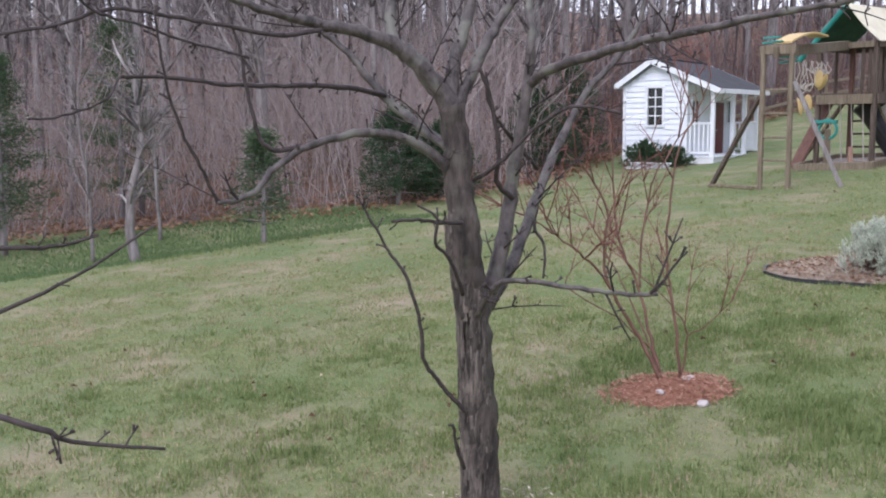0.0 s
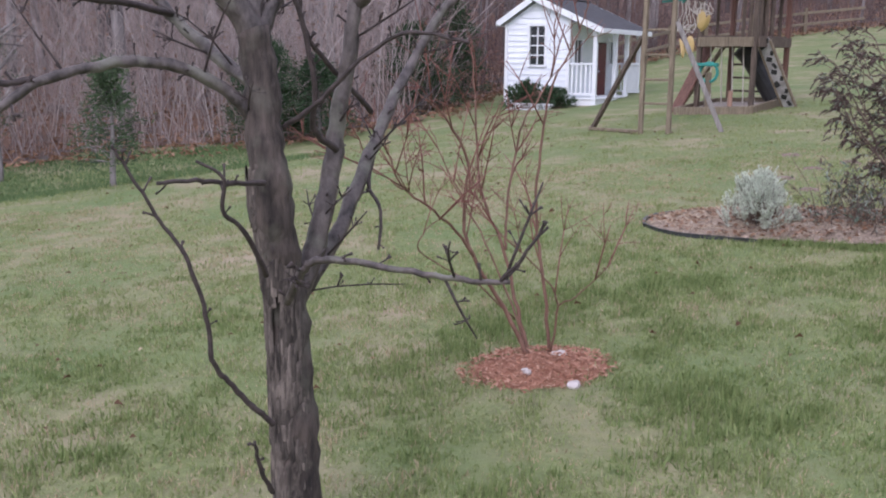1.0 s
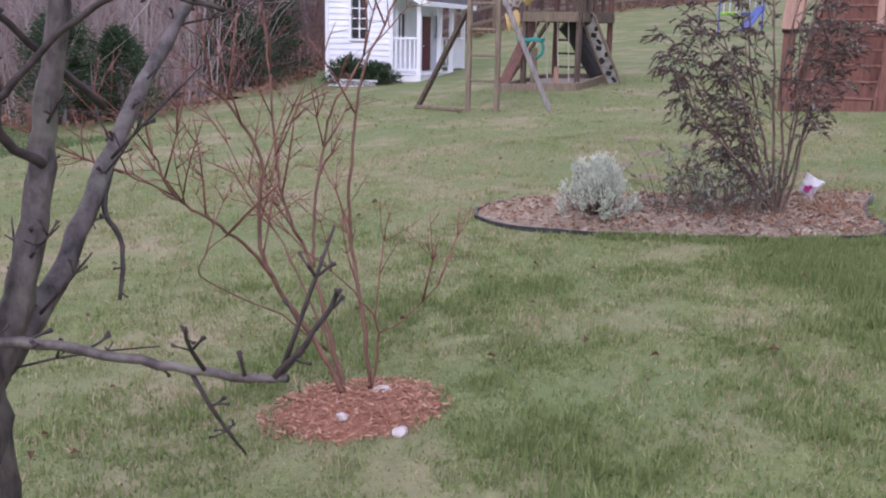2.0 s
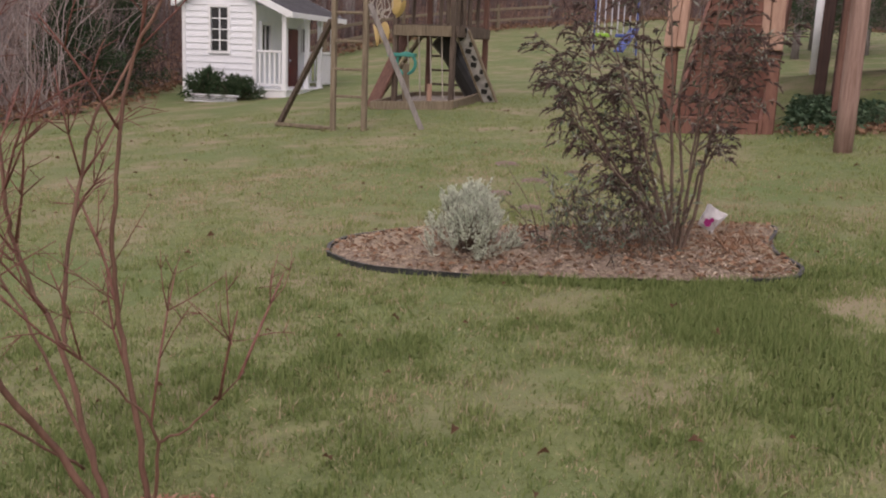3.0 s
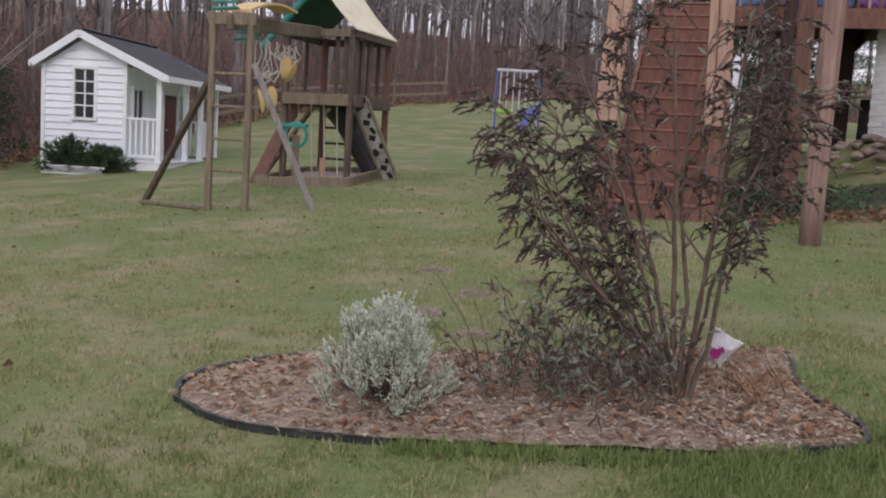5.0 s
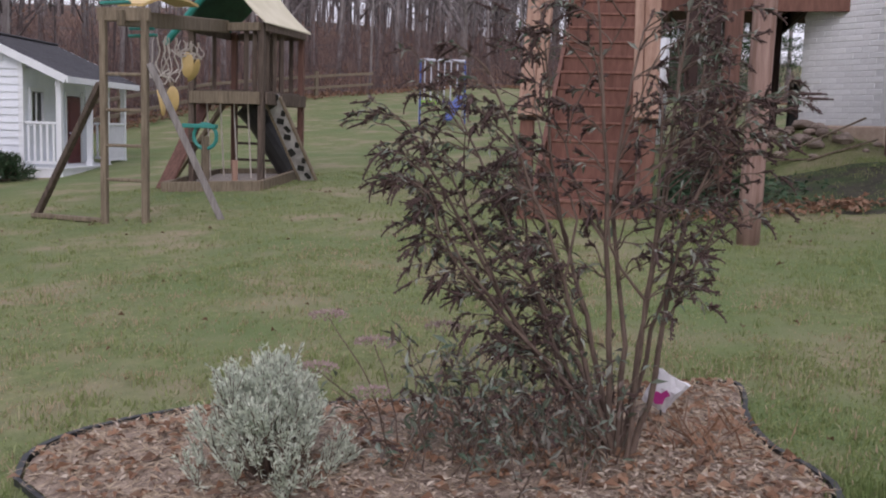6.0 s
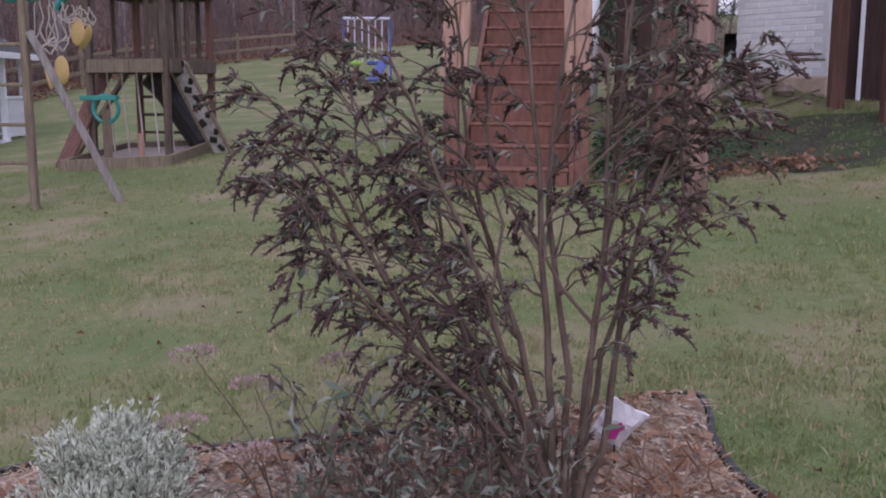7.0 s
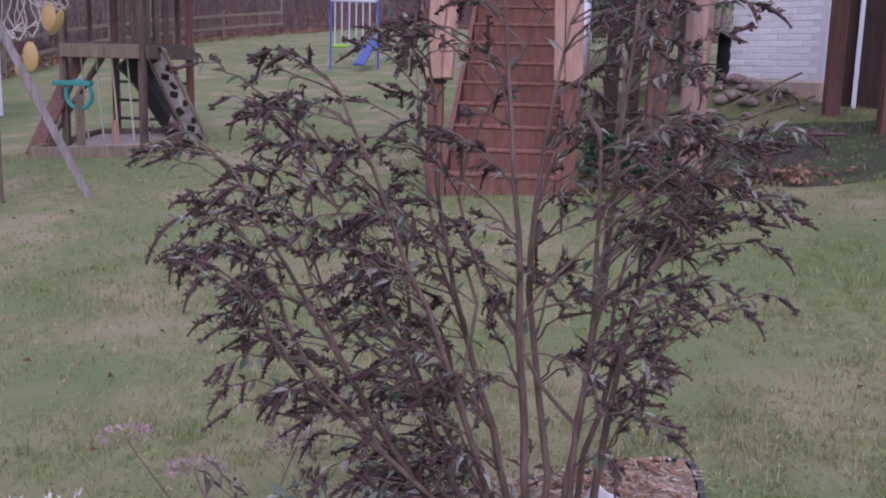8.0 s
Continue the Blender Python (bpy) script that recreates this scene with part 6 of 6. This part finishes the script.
cedar(-2.95, 15.1, 1.75, 0.62, "small thin young pine at the lawn edge", CEDAR, 90, 30, 0.12)
cedar(-1.2, 20.8, 2.0, 1.2, "dark green rounded evergreen at the wood edge", EVERGREEN, 170, 60, 0.05)
cedar(-0.2, 21.0, 1.6, 0.9, "dark green rounded evergreen at the wood edge", EVERGREEN, 120, 60, 0.05)
cedar(1.9, 23.8, 2.0, 1.3, "dark green evergreen shrub beside the playhouse", EVERGREEN, 170, 60, 0.05)
cedar(3.0, 25.6, 2.6, 1.1, "dark green evergreen shrub beside the playhouse", EVERGREEN, 150, 60, 0.05)
for x, y, h in ((19.8, 23.6, 6.5), (22.0, 23.4, 7.5), (24.6, 23.3, 8.0), (22.6, 26.0, 8.0)):
    cedar(x, y, h, 2.3, "tall dark evergreen beyond the deck stairs", EVERGREEN, 300, 100, 0.06)
cedar(-8.2, 17.6, 3.6, 1.1, "feathery green pine at the wood edge", CEDAR, 150, 50, 0.1)
cedar(-7.0, 20.5, 4.2, 1.3, "feathery green pine at the wood edge", CEDAR, 150, 50, 0.1)

# split-rail fence along the far edge of the field
fence = thing("rail_fence", "grey split-rail wooden fence at the field edge", "fence", pose(10, 33.5, height(10, 33.5)))
FP = [(7.2, 29.6), (9.4, 32.2), (11.6, 34.8), (13.8, 37.3), (16.4, 39.2), (19.4, 41.0), (22.6, 42.2)]
for a, b in zip(FP, FP[1:]):
    za, zb = height(*a), height(*b)
    under(Geo().beam((*a, za - 0.1), (*a, za + 1.1), 0.13, 0.13).make("post", OLDWOOD), fence)
    for h in (0.45, 0.9):
        under(Geo().beam((*a, za + h), (*b, zb + h), 0.06, 0.10).make("rail", OLDWOOD), fence)

# ---- lawn detail ----
random.seed(5)


def in_bed(x, y):
    """Whether a place lies inside the edging of the garden bed."""
    inside = False
    for (ax, ay), (bx_, by_) in zip(BED, BED[1:] + BED[:1]):
        if (ay > y) != (by_ > y) and x < ax + (bx_ - ax) * (y - ay) / (by_ - ay):
            inside = not inside
    return inside


def tuft_field(name, mat, label, count, x0, x1, y0, y1, h0, h1, patch):
    """Short blades scattered where the patch pattern lets them grow."""
    g = Geo()
    for _ in range(count // 9):
        cx, cy = random.uniform(x0, x1), random.uniform(y0, y1)
        f = noise.noise((cx * 0.8, cy * 0.8, 7.3)) + 0.6 * noise.noise((cx * 2.6, cy * 2.6, 3.1))
        if (f > patch[0]) != patch[1] and random.random() < 0.5:
            continue
        if beyond(cx, cy) > -1 or in_bed(cx, cy):
            continue
        z = height(cx, cy) - 0.006
        lush = 0.5 + 1.0 * max(0, 0.4 + noise.noise((cx * 4, cy * 4, 9.1)) + 0.5 * noise.noise((cx * 1.1, cy * 1.1, 2.7)))
        for _ in range(9):
            d = heading(abs(random.gauss(0, 0.6)), random.uniform(0, 6.283)) * random.uniform(h0, h1) * lush
            g.sliver((cx + random.gauss(0, 0.035), cy + random.gauss(0, 0.035), z), d, random.uniform(0.005, 0.010), Vector((d.x, d.y, -abs(d.x) - abs(d.y))) * 0.4)
    tagged(g.make(name, mat), label, "grass", kind="stuff")


tuft_field("grass", GRASS, "short patchy green lawn grass", 300000, -6.5, 7.5, 3.2, 12.5, 0.022, 0.055, (-0.08, True))
tuft_field("grass", GRASS, "short patchy green lawn grass", 80000, -6, 10, 12.3, 19, 0.03, 0.06, (-0.05, True))
tuft_field("grass", GRASS, "short patchy green lawn grass", 70000, 7.4, 14, 6.5, 12.4, 0.025, 0.055, (-0.05, True))
for gx, gy, rx, ry, count in ((3.3, 6.3, 1.6, 1.0, 5600), (1.9, 5.0, 1.3, 0.7, 2200), (4.9, 6.4, 1.2, 0.6, 2400), (0.9, 6.9, 2.0, 1.2, 1200), (-2.2, 5.6, 1.6, 1.0, 2200), (4.1, 6.8, 0.7, 0.4, 2000)):
    g = Geo()
    for _ in range(count):
        x, y = random.gauss(gx, rx), random.gauss(gy, ry)
        f = noise.noise((x * 1.3, y * 1.3, 1.7)) + 0.5 * noise.noise((x * 4, y * 4, 6.1))
        if f < 0.35 - 0.75 * random.random() or y < 3.0 or (x - 1.3) ** 2 + (y - 5.54) ** 2 < 0.15 or in_bed(x, y):
            continue
        z, lush = height(x, y) - 0.006, 0.7 + max(0, f)
        for _ in range(12):
            d = heading(abs(random.gauss(0, 0.5)), random.uniform(0, 6.283)) * random.uniform(0.035, 0.075) * lush
            g.sliver((x + random.gauss(0, 0.03), y + random.gauss(0, 0.03), z), d, random.uniform(0.005, 0.010), Vector((d.x, d.y, -abs(d.x) - abs(d.y))) * 0.45)
    tagged(g.make("lush_grass", LUSH), "darker lush tufts in the patchy lawn", "grass", kind="stuff")
# long tufts that hide the middle of the edging
g = Geo()
for _ in range(280):
    p = random.choice([q for q in ring if 3.4 < q.x < 4.68 and q.y < 7.95])
    x, y = p.x - 0.05 + random.gauss(0, 0.03), p.y - 0.06 + random.gauss(0, 0.03)
    for _ in range(9):
        d = heading(abs(random.gauss(0, 0.5)), random.uniform(0, 6.283)) * random.uniform(0.035, 0.085)
        g.sliver((x + random.gauss(0, 0.025), y + random.gauss(0, 0.025), height(x, y) - 0.006), d, random.uniform(0.005, 0.010), Vector((d.x, d.y, -abs(d.x) - abs(d.y))) * 0.4)
tagged(g.make("lush_grass", LUSH), "long grass growing over the bed edging", "grass", kind="stuff")
tuft_field("grass", GRASS, "short thin grass between the tufts", 130000, -1.5, 6.5, 3.6, 8.6, 0.014, 0.034, (-9, True))
tuft_field("dry_grass", DRYGRASS, "dry tan blades among the lawn", 110000, -4.5, 7.5, 3.2, 13, 0.02, 0.045, (-0.05, False))
# Longer grass beyond the brow; its dark colour paints in the shade there.
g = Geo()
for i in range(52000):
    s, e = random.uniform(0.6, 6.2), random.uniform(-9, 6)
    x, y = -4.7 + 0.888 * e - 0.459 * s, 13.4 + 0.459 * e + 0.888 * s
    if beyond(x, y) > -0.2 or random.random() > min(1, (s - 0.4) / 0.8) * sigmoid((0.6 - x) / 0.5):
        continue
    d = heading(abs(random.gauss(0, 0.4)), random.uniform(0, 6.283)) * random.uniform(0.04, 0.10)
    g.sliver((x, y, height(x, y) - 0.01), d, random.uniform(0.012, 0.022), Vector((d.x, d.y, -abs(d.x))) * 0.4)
tagged(g.make("hollow_grass", HOLLOW), "lush grass in the hollow, shade put into its dark green", "grass", kind="stuff")
# Sheet of soil beneath the deck with the deck's shade painted in.
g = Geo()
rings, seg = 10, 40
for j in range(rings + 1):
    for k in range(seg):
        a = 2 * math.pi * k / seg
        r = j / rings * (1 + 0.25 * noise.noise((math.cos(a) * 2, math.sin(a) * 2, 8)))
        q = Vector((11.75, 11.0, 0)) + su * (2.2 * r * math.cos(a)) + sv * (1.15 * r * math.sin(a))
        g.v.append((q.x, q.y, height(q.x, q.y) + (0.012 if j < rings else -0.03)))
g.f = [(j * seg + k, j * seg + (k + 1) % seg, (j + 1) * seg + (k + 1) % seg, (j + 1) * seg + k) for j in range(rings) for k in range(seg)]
tagged(g.make("bare_soil", SHADED_SOIL, smooth=True), "soil under the deck, shade put into its dark colour", "soil", kind="structure")
LEAFSPOTS = [(-0.84, 6.51), (0.49, 5.88), (0.02, 5.62), (2.26, 8.12), (2.31, 8.62), (2.74, 7.29), (4.56, 10.62), (3.0, 7.0)]
for i in range(260):
    if i < len(LEAFSPOTS):
        x, y = LEAFSPOTS[i]
    else:
        x, y = random.uniform(-3, 10), random.uniform(5, 17)
    n = random.uniform(0.03, 0.06)
    z = height(x, y) + 0.03
    g = Geo()
    g.leaf((0, 0, 0), heading(random.uniform(1.2, 1.7), random.uniform(0, 6.283)), (random.gauss(0, 0.5), random.gauss(0, 0.5), 1), n, n * random.uniform(0.5, 0.8), 0.4)
    ob = g.make("fallen_leaf", STRAW if i == 0 else REDCHIPS if i == 1 else FALLEN)
    ob.location = (x, y, z)
    tagged(ob, "pale curled leaf lying on the lawn" if i == 0 else "red curled leaf lying on the lawn" if i == 1 else "dark brown curled leaf lying on the lawn", "leaf", "fallen leaves on the lawn")
